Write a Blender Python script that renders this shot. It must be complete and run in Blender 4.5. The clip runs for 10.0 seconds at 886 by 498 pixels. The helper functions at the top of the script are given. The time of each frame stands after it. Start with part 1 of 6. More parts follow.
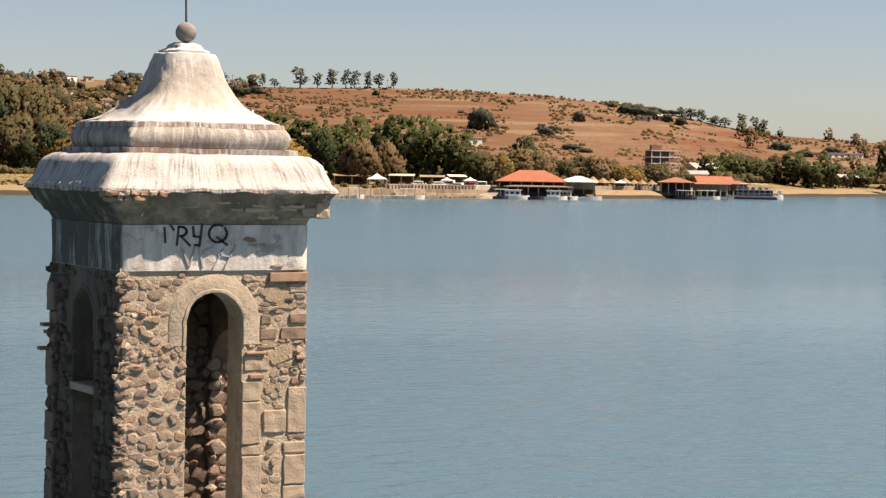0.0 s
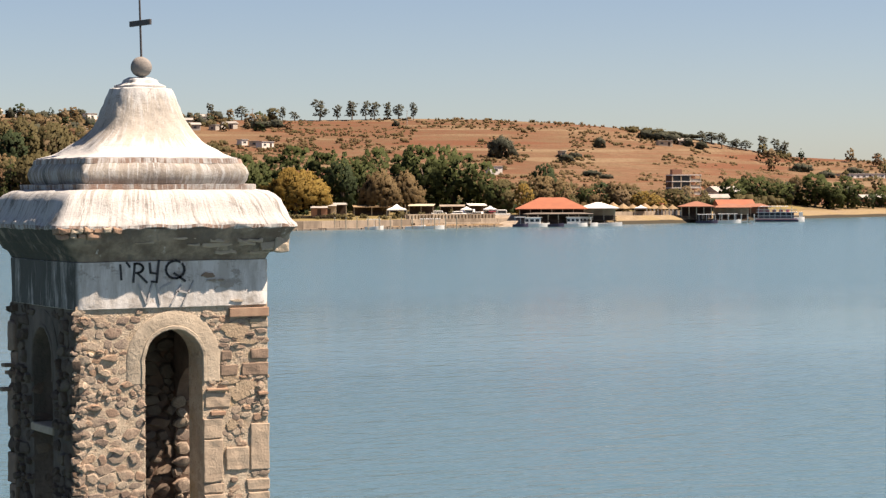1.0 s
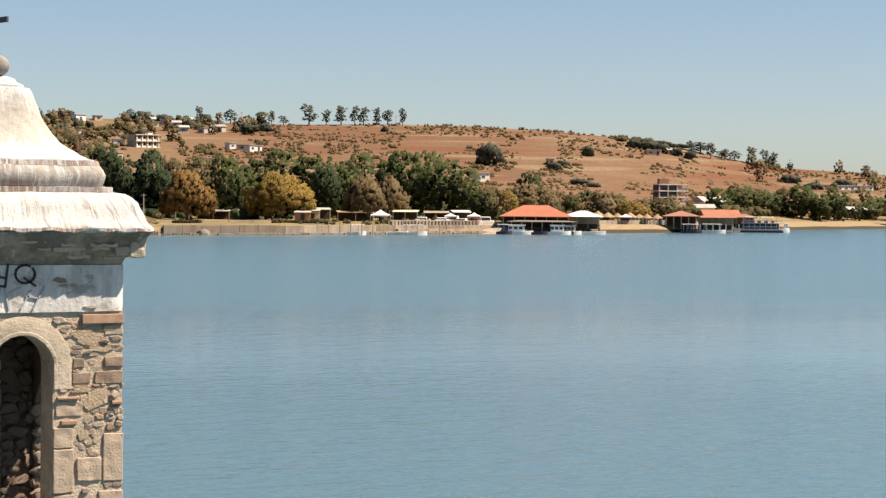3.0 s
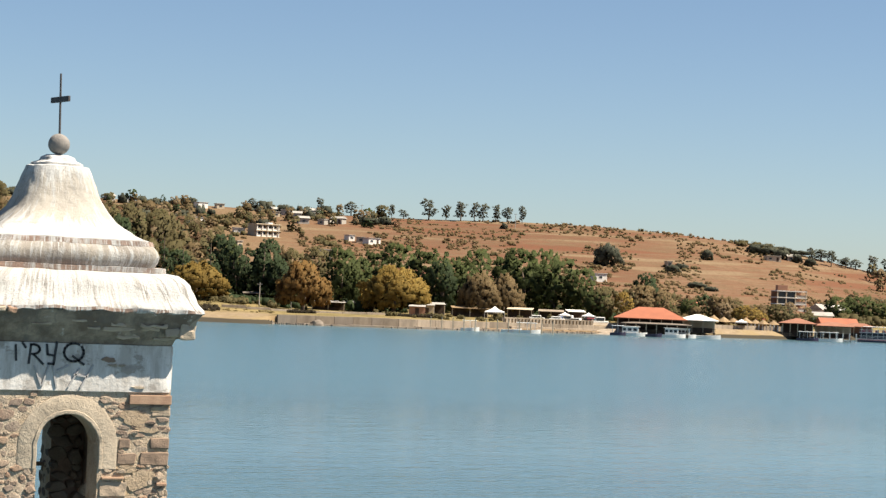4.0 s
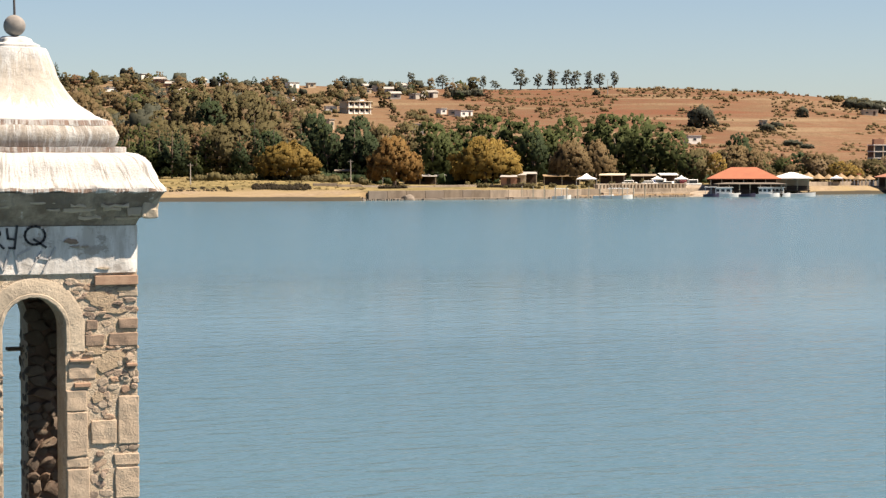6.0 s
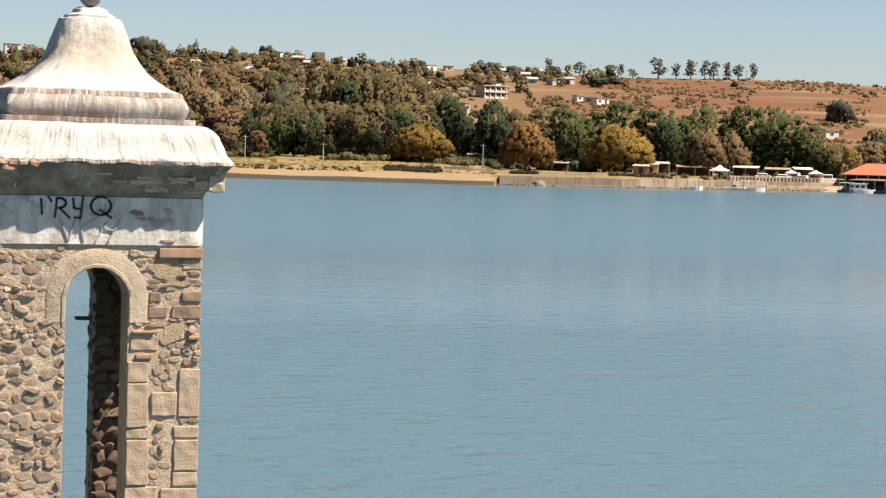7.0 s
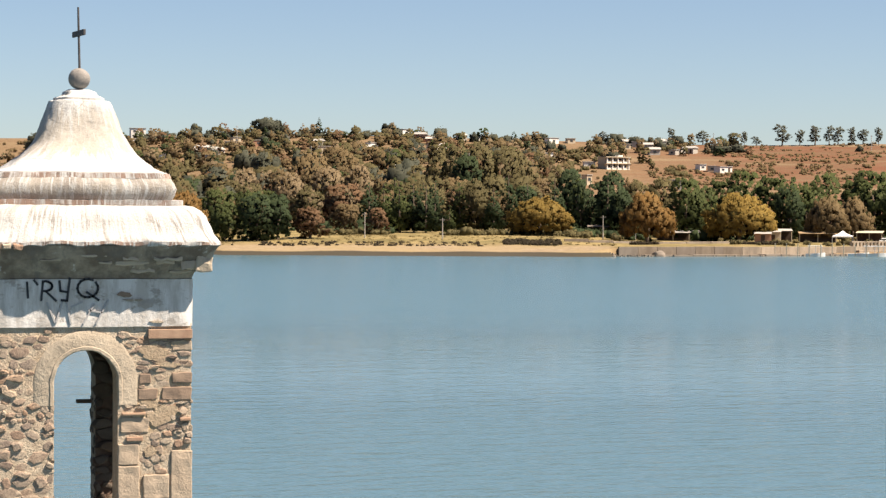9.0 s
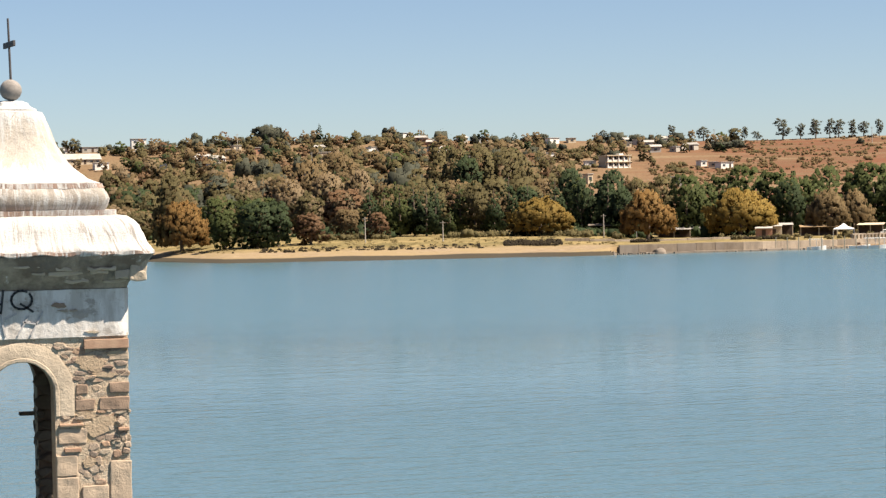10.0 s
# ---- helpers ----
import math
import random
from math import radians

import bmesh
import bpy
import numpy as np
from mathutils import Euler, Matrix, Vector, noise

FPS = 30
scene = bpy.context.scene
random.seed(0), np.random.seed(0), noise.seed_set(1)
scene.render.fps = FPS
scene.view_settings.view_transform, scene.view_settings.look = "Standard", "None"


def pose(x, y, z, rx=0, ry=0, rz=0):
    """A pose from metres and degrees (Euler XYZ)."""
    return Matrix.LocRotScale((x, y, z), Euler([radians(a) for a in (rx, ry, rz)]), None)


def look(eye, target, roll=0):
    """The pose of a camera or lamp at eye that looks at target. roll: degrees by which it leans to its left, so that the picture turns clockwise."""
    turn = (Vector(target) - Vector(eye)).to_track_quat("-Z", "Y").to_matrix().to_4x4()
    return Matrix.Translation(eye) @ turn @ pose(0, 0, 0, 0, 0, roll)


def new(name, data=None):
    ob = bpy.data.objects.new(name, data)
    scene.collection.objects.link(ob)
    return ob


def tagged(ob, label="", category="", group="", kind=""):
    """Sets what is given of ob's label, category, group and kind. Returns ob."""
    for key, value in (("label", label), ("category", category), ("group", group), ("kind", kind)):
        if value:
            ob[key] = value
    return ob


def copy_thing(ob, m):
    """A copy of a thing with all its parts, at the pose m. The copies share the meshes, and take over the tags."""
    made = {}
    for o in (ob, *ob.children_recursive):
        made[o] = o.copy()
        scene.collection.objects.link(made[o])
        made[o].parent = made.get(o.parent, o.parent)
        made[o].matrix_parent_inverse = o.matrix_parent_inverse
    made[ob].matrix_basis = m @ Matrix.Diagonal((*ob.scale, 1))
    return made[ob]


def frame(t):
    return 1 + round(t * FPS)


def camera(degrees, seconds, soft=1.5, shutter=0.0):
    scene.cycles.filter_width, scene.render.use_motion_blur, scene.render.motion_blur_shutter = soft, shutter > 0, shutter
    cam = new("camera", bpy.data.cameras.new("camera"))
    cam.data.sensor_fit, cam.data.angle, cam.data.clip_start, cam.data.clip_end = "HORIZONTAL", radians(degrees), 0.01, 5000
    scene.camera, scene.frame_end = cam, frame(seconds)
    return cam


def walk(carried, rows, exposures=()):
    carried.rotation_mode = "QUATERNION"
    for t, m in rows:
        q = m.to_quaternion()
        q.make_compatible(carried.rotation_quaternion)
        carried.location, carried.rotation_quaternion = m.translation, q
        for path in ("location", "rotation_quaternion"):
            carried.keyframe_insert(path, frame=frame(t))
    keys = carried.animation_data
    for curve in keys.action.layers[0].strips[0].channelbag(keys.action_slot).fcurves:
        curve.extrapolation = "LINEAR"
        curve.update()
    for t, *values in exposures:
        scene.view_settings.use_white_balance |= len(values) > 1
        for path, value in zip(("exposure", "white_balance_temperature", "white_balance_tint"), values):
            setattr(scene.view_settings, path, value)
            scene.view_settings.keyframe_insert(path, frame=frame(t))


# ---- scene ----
cam = camera(22.13, 10.0, soft=1.35)
PATH = [
    (0, (-17.332, -42.578, 9.658), (-7.691, -25.073, 8.872), 1.06),
    (0.5, (-16.633, -42.550, 9.662), (-7.258, -24.890, 9.199), 0.20),
    (1, (-15.945, -42.670, 9.669), (-6.501, -25.048, 9.141), -0.23),
    (1.5, (-15.207, -42.610, 9.672), (-5.616, -25.071, 9.039), 0.59),
    (2, (-14.522, -42.712, 9.671), (-4.956, -25.165, 8.909), 0.31),
    (2.5, (-13.825, -42.779, 9.692), (-4.155, -25.276, 9.303), 0.73),
    (2.7, (-13.557, -42.768, 9.694), (-3.908, -25.256, 9.193), 0.33),
    (3.9, (-12.018, -43.113, 9.631), (-3.403, -25.064, 9.815), 2.58),
    (4, (-11.889, -43.141, 9.620), (-3.351, -25.059, 9.978), 2.50),
    (4.5, (-11.306, -43.457, 9.609), (-3.347, -25.110, 9.413), 2.32),
    (5, (-10.571, -43.381, 9.594), (-2.666, -25.014, 9.161), 1.28),
    (5.2, (-10.321, -43.613, 9.626), (-2.199, -25.348, 8.996), 0.31),
    (6.3, (-8.797, -43.441, 9.522), (-1.436, -24.863, 8.695), -0.09),
    (6.5, (-8.531, -43.453, 9.514), (-1.550, -24.727, 8.742), 0.29),
    (7, (-7.910, -43.705, 9.523), (-1.279, -24.860, 8.581), 1.75),
    (7.5, (-7.322, -44.048, 9.528), (-1.564, -24.922, 8.518), 1.49),
    (8, (-6.606, -44.016, 9.523), (-0.784, -24.899, 8.725), 0.81),
    (8.5, (-5.948, -44.148, 9.522), (-0.367, -24.957, 8.783), 0.59),
    (9, (-5.223, -43.991, 9.555), (0.299, -24.771, 9.246), 0.31),
    (9.5, (-4.587, -44.245, 9.526), (0.877, -25.007, 9.339), -0.83),
    (10, (-3.897, -44.187, 9.519), (1.572, -24.952, 9.236), -1.17),
]
walk(cam, [(t, look(eye, target, roll)) for t, eye, target, roll in PATH],
     [(0, 1.13, 7760, 19.5), (1, 1.21, 7460, 18.5), (2.5, 1.22, 7290, 16.5), (4, 1.25, 6860, 8.5), (4.5, 1.35, 7210, 12.5), (5, 1.32, 7210, 13.5), (7.5, 1.28, 7260, 14.5), (9, 1.36, 7160, 13.5), (10, 1.35, 7040, 12.5)])

# ---- light ----
SUN_EL, SUN_AZ = radians(55), radians(122)
world = bpy.data.worlds.new("sky")
scene.world = world
world.use_nodes = True
wn = world.node_tree.nodes
sky = wn.new("ShaderNodeTexSky")
sky.sky_type = "NISHITA"
sky.sun_disc = False
sky.sun_elevation, sky.sun_rotation = SUN_EL, SUN_AZ
sky.altitude, sky.air_density, sky.dust_density, sky.ozone_density = 1500, 0.9, 1.5, 4.0
wn["Background"].inputs["Strength"].default_value = 0.05
world.node_tree.links.new(sky.outputs[0], wn["Background"].inputs["Color"])
to_sun = Vector((math.sin(SUN_AZ) * math.cos(SUN_EL), math.cos(SUN_AZ) * math.cos(SUN_EL), math.sin(SUN_EL)))
sun = new("sun", bpy.data.lights.new("sun", "SUN"))
sun.data.energy, sun.data.angle, sun.data.color = 5.0, radians(0.53), (1.0, 0.93, 0.82)
sun.matrix_world = look(to_sun * 300, (0, 0, 0))


# ---- materials ----
class Mat:
    """A node material under construction."""

    def __init__(self, name, rough=0.8, spec=0.3):
        self.m = bpy.data.materials.new(name)
        self.m.use_nodes = True
        self.t = self.m.node_tree
        self.b = self.t.nodes["Principled BSDF"]
        self.b.inputs["Roughness"].default_value = rough
        self.b.inputs["Specular IOR Level"].default_value = spec

    def node(self, kind, **values):
        n = self.t.nodes.new("ShaderNode" + kind)
        for key, v in values.items():
            n.inputs[key.replace("_", " ")].default_value = v
        return n

    def link(self, a, b):
        self.t.links.new(a, b)

    def coords(self, scale=(1, 1, 1), world_space=True):
        src = self.node("NewGeometry").outputs["Position"] if world_space else self.node("TexCoord").outputs["Object"]
        m = self.node("Mapping")
        m.inputs["Scale"].default_value = scale
        self.link(src, m.inputs["Vector"])
        return m.outputs[0]

    def noise(self, scale, detail=4.0, rough=0.6, stretch=(1, 1, 1), world_space=True):
        n = self.node("TexNoise", Scale=scale, Detail=detail, Roughness=rough)
        self.link(self.coords(stretch, world_space), n.inputs["Vector"])
        return n.outputs["Fac"]

    def ramp(self, fac, *stops):
        r = self.node("ValToRGB")
        e = r.color_ramp.elements
        while len(e) < len(stops):
            e.new(0.5)
        for k, (p, c) in zip(e, stops):
            k.position, k.color = p, (*c, 1) if len(c) == 3 else c
        self.link(fac, r.inputs[0])
        return r.outputs[0]

    def mix(self, fac, a, b, blend="MIX"):
        n = self.t.nodes.new("ShaderNodeMix")
        n.data_type, n.blend_type = "RGBA", blend
        for sock, v in ((n.inputs[0], fac), (n.inputs[6], a), (n.inputs[7], b)):
            if isinstance(v, tuple):
                sock.default_value = (*v, 1)
            elif isinstance(v, float):
                sock.default_value = v
            else:
                self.link(v, sock)
        return n.outputs[2]

    def color(self, sock):
        self.link(sock, self.b.inputs["Base Color"])
        return self

    def bump(self, height, distance=0.02, strength=0.6):
        n = self.node("Bump", Strength=strength, Distance=distance)
        self.link(height, n.inputs["Height"])
        self.link(n.outputs[0], self.b.inputs["Normal"])
        return self


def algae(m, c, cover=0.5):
    """Black-green streaks on faces towards -x: grime there, and that side's shade put into the colour."""
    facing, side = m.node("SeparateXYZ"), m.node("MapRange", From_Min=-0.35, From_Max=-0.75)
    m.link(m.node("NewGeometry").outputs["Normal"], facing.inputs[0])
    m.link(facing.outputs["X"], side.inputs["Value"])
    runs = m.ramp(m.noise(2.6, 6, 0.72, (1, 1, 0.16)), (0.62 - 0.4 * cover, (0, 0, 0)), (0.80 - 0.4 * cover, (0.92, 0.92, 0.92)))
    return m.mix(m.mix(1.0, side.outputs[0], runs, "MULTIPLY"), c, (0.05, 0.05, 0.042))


def weathered(name, light, dark, scale=2.0, fine=18.0, rough=0.85, bump=0.01, stretch=(1, 1, 1)):
    """A plain surface of two close tones, mottled at two scales."""
    m = Mat(name, rough)
    big, small = m.noise(scale, 5, 0.65, stretch), m.noise(fine, 4, 0.7)
    c = m.mix(m.ramp(big, (0.35, (0, 0, 0)), (0.65, (1, 1, 1))), dark, light)
    c = m.mix(0.35, c, m.mix(small, dark, light))
    return m.color(c).bump(small, bump).m


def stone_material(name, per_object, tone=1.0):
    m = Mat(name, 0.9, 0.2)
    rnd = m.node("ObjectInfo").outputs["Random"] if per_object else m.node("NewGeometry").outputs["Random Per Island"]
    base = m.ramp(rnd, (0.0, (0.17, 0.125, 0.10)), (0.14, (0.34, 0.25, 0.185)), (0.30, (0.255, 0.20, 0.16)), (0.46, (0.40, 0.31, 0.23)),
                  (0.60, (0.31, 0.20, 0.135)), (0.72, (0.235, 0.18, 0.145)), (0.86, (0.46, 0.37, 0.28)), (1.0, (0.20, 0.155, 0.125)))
    # A tone below 1 darkens the copies meant for faces in shade.
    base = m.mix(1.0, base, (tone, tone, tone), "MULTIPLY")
    grain = m.noise(26, 5, 0.7)
    blot = m.noise(5, 4, 0.6)
    c = m.mix(m.ramp(blot, (0.5, (0, 0, 0)), (0.72, (0.7, 0.7, 0.7))), base, (0.47 * tone, 0.38 * tone, 0.285 * tone))
    c = m.mix(m.ramp(grain, (0.36, (0.5, 0.5, 0.5)), (0.56, (0, 0, 0))), c, (0.129, 0.09, 0.069))
    return m.color(c).bump(grain, 0.03, 0.8).m


STONE = stone_material("field_stone", True)
# Same stone, darkened: the shade of inner and rear faces is in its colour.
STONE_SHADED = stone_material("shaded_field_stone", False, 0.42)
STONE_JOINED = stone_material("joined_field_stone", False)
# Stone of the -x wall: grime, and the wall's shade, lower its tone.
STONE_GRIMY_SHADE = stone_material("grimy_shaded_stone", False, 0.32)


def mortar_material():
    m = Mat("lime_mortar", 0.95, 0.1)
    big, small, knob = m.noise(1.6, 5, 0.7), m.noise(22, 5, 0.75), m.noise(7.5, 4, 0.6)
    ochre = m.noise(0.85, 4, 0.6)
    c = m.mix(m.ramp(big, (0.35, (0, 0, 0)), (0.65, (1, 1, 1))), (0.37, 0.286, 0.205), (0.52, 0.43, 0.33))
    c = m.mix(m.ramp(ochre, (0.56, (0, 0, 0)), (0.68, (0.75, 0.75, 0.75))), c, (0.42, 0.285, 0.155))
    c = m.mix(m.ramp(knob, (0.34, (0.6, 0.6, 0.6)), (0.44, (0, 0, 0))), c, (0.31, 0.225, 0.16))
    c = m.mix(m.ramp(small, (0.33, (0.8, 0.8, 0.8)), (0.46, (0, 0, 0))), c, (0.20, 0.14, 0.10))
    return m.color(c).bump(m.mix(0.6, small, knob), 0.07, 1.0).m


MORTAR = mortar_material()
# Mortar of the -x wall, dark with grime and with painted-in shade.
MORTAR_GRIMY_SHADE = weathered("grimy_shaded_mortar", (0.19, 0.15, 0.12), (0.06, 0.054, 0.044), 1.3, 14, 0.95, 0.06, (1, 1, 0.4))
# Brown inner masonry, its colour lowered to carry the belfry's inner shade.
INNER = weathered("shaded_inner_masonry", (0.215, 0.142, 0.103), (0.103, 0.069, 0.052), 2.2, 14, 0.95, 0.05)
DRESSED = weathered("dressed_stone", (0.44, 0.345, 0.255), (0.30, 0.225, 0.165), 2.6, 22, 0.9, 0.03)
DRESSED_DARK = weathered("dark_dressed_stone", (0.28, 0.20, 0.145), (0.165, 0.115, 0.085), 3, 30, 0.9, 0.025)
BRICK = weathered("old_brick", (0.38, 0.255, 0.175), (0.26, 0.155, 0.105), 4, 30, 0.9, 0.015)
ARCH = weathered("arch_plaster", (0.46, 0.38, 0.29), (0.30, 0.245, 0.185), 2.4, 16, 0.9, 0.035)


def band_material():
    m = Mat("flaking_whitewash", 0.85, 0.2)
    big, small, streak = m.noise(2.2, 6, 0.7), m.noise(14, 5, 0.7), m.noise(3.5, 5, 0.7, (1, 1, 0.22))
    c = m.mix(m.ramp(streak, (0.42, (0, 0, 0)), (0.6, (1, 1, 1))), (0.43, 0.396, 0.361), (0.602, 0.576, 0.546))
    stain = m.noise(1.5, 6, 0.75, (0.7, 1, 1.3))
    c = m.mix(m.ramp(stain, (0.56, (0, 0, 0)), (0.62, (0.75, 0.75, 0.75))), c, (0.258, 0.228, 0.198))
    c = m.mix(m.ramp(big, (0.34, (1, 1, 1)), (0.38, (0, 0, 0))), c, (0.344, 0.301, 0.258))
    c = m.mix(m.ramp(small, (0.30, (0.7, 0.7, 0.7)), (0.42, (0, 0, 0))), c, (0.361, 0.31, 0.267))
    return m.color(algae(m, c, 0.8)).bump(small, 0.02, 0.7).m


def roof_material(white, ledges=(), brown=0.6, low=(0.292, 0.249, 0.206), high=(0.387, 0.344, 0.292)):
    """Lime plaster with long white droppings run down it, thickest below and upon the ledges (rows of height, amount)."""
    m = Mat("streaked_roof_plaster", 0.85, 0.2)
    blot, small = m.noise(1.3, 4, 0.6), m.noise(18, 5, 0.75)
    along, at, fall = m.node("Attribute"), m.node("SeparateXYZ"), m.node("CombineXYZ")
    along.attribute_name = "along"
    m.link(m.node("NewGeometry").outputs["Position"], at.inputs[0])
    m.link(along.outputs["Fac"], fall.inputs["X"])
    m.link(at.outputs["Z"], fall.inputs["Z"])

    def streak(scale, stretch):
        n, way = m.node("TexNoise", Scale=scale, Detail=5.0, Roughness=0.72), m.node("Mapping")
        way.inputs["Scale"].default_value = (1, 1, stretch)
        m.link(fall.outputs[0], way.inputs["Vector"])
        m.link(way.outputs[0], n.inputs["Vector"])
        return n.outputs["Fac"]

    run, fine = streak(4.5, 0.22), streak(17, 0.07)
    c = m.mix(m.ramp(blot, (0.4, (0, 0, 0)), (0.6, (1, 1, 1))), low, high)
    c = m.mix(m.ramp(small, (0.34, (0.45, 0.45, 0.45)), (0.5, (0, 0, 0))), c, tuple(0.75 * v for v in low))
    c = m.mix(m.ramp(m.noise(1.9, 5, 0.7, (1, 1, 2.2)), (0.64, (0, 0, 0)), (0.72, (brown, brown, brown))), c, (0.344, 0.232, 0.172))
    if ledges:
        lo, hi = ledges[0][0], ledges[-1][0]
        xyz, span = m.node("SeparateXYZ"), m.node("MapRange", From_Min=lo, From_Max=hi)
        m.link(m.node("NewGeometry").outputs["Position"], xyz.inputs[0])
        m.link(xyz.outputs["Z"], span.inputs["Value"])
        amount = m.ramp(span.outputs[0], *[((h - lo) / (hi - lo), (a, a, a)) for h, a in ledges])
        run, fine = m.mix(1.0, run, amount, "ADD"), m.mix(1.0, fine, amount, "ADD")
    c = m.mix(m.ramp(run, (white - 0.05, (0, 0, 0)), (white + 0.06, (1, 1, 1))), c, (0.40, 0.39, 0.37))
    c = m.mix(m.ramp(fine, (white + 0.02, (0, 0, 0)), (white + 0.055, (0.95, 0.95, 0.95))), c, (0.465, 0.456, 0.442))
    crack = m.node("TexVoronoi", Scale=1.3)
    crack.feature = "DISTANCE_TO_EDGE"
    m.link(m.coords((1, 1, 1.6)), crack.inputs["Vector"])
    lines = m.ramp(crack.outputs["Distance"], (0.006, (0.6, 0.6, 0.6)), (0.014, (0, 0, 0)))
    c = m.mix(m.mix(1.0, lines, m.ramp(blot, (0.55, (0, 0, 0)), (0.66, (1, 1, 1))), "MULTIPLY"), c, (0.172, 0.129, 0.103))
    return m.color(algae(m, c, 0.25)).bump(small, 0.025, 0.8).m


BAND, ROOF = band_material(), roof_material(0.46, (), 0.0, (0.241, 0.224, 0.206), (0.301, 0.275, 0.249))
ROLL = roof_material(0.53, (), 0.35, (0.249, 0.215, 0.185), (0.327, 0.292, 0.249))
ROOF_EDGE = roof_material(0.515, (), 0.7, (0.189, 0.138, 0.112), (0.292, 0.198, 0.155))
ROOF_BELL = roof_material(0.57, brown=0.0, low=(0.33, 0.30, 0.26), high=(0.40, 0.365, 0.32),
                          ledges=((10.3, 0.30), (10.5, 0.14), (10.75, 0.0), (11.15, -0.06), (11.45, 0.05), (11.7, 0.16), (11.95, 0.25)))


def cornice_material():
    m = Mat("grimy_cornice", 0.9, 0.2)
    run, blot, small = m.noise(3.0, 5, 0.7, (1, 1, 0.2)), m.noise(1.8, 5, 0.65), m.noise(20, 5, 0.75)
    c = m.mix(m.ramp(blot, (0.38, (0, 0, 0)), (0.62, (1, 1, 1))), (0.16, 0.122, 0.092), (0.34, 0.28, 0.215))
    c = m.mix(m.ramp(run, (0.36, (0.8, 0.8, 0.8)), (0.5, (0, 0, 0))), c, (0.138, 0.12, 0.103))
    c = m.mix(m.ramp(run, (0.62, (0, 0, 0)), (0.7, (0.7, 0.7, 0.7))), c, (0.636, 0.611, 0.576))
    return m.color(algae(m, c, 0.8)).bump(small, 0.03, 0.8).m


CORNICE = cornice_material()
IRON = weathered("rusted_iron", (0.086, 0.077, 0.077), (0.043, 0.039, 0.039), 6, 40, 0.7, 0.003)
PAINT_DARK = weathered("black_spray_paint", (0.043, 0.043, 0.047), (0.03, 0.03, 0.03), 6, 40, 0.6, 0.002)
PAINT_FADED = weathered("faded_spray_paint", (0.37, 0.361, 0.357), (0.284, 0.275, 0.271), 6, 40, 0.7, 0.002)
BALL = weathered("finial_stone", (0.267, 0.245, 0.224), (0.163, 0.146, 0.133), 5, 30, 0.9, 0.02)


def water_material():
    m = Mat("lake_water", 0.12, 0.5)
    m.b.inputs["IOR"].default_value = 1.33
    m.b.inputs["Base Color"].default_value = (0.064, 0.122, 0.144, 1)
    swell, ripple = m.noise(0.45, 2, 0.5, (0.4, 1, 1)), m.noise(1.25, 3, 0.55, (0.5, 1, 1))
    patch = m.noise(0.011, 3, 0.5, (0.3, 1, 1))
    # A calm slick lies across the lake beyond the tower; the breeze roughens the water on either side of it.
    way = m.node("VectorMath")
    way.operation = "DOT_PRODUCT"
    way.inputs[1].default_value = (0.37, 0.93, 0)
    m.link(m.node("NewGeometry").outputs["Position"], way.inputs[0])
    edge = m.node("Math")
    edge.operation = "MULTIPLY_ADD"
    edge.inputs[1].default_value = 60.0
    m.link(m.noise(0.02, 3, 0.55, (0.35, 1, 1)), edge.inputs[0])
    m.link(way.outputs["Value"], edge.inputs[2])
    span = m.node("MapRange", From_Min=0.0, From_Max=400.0)
    m.link(edge.outputs[0], span.inputs["Value"])
    breeze = m.ramp(span.outputs[0], (0.0, (0.8, 0.8, 0.8)), (0.22, (0.65, 0.65, 0.65)), (0.30, (0.16, 0.16, 0.16)), (0.38, (0.20, 0.20, 0.20)), (0.52, (1, 1, 1)))
    h = m.mix(0.5, swell, ripple)
    n = m.node("Bump", Distance=0.36)
    m.link(m.mix(1.0, breeze, m.ramp(patch, (0.34, (0.8, 0.8, 0.8)), (0.66, (1, 1, 1))), "MULTIPLY"), n.inputs["Strength"])
    m.link(h, n.inputs["Height"])
    m.link(n.outputs[0], m.b.inputs["Normal"])
    m.link(m.ramp(breeze, (0.16, (0.10, 0.10, 0.10)), (1.0, (0.20, 0.20, 0.20))), m.b.inputs["Roughness"])
    return m.m


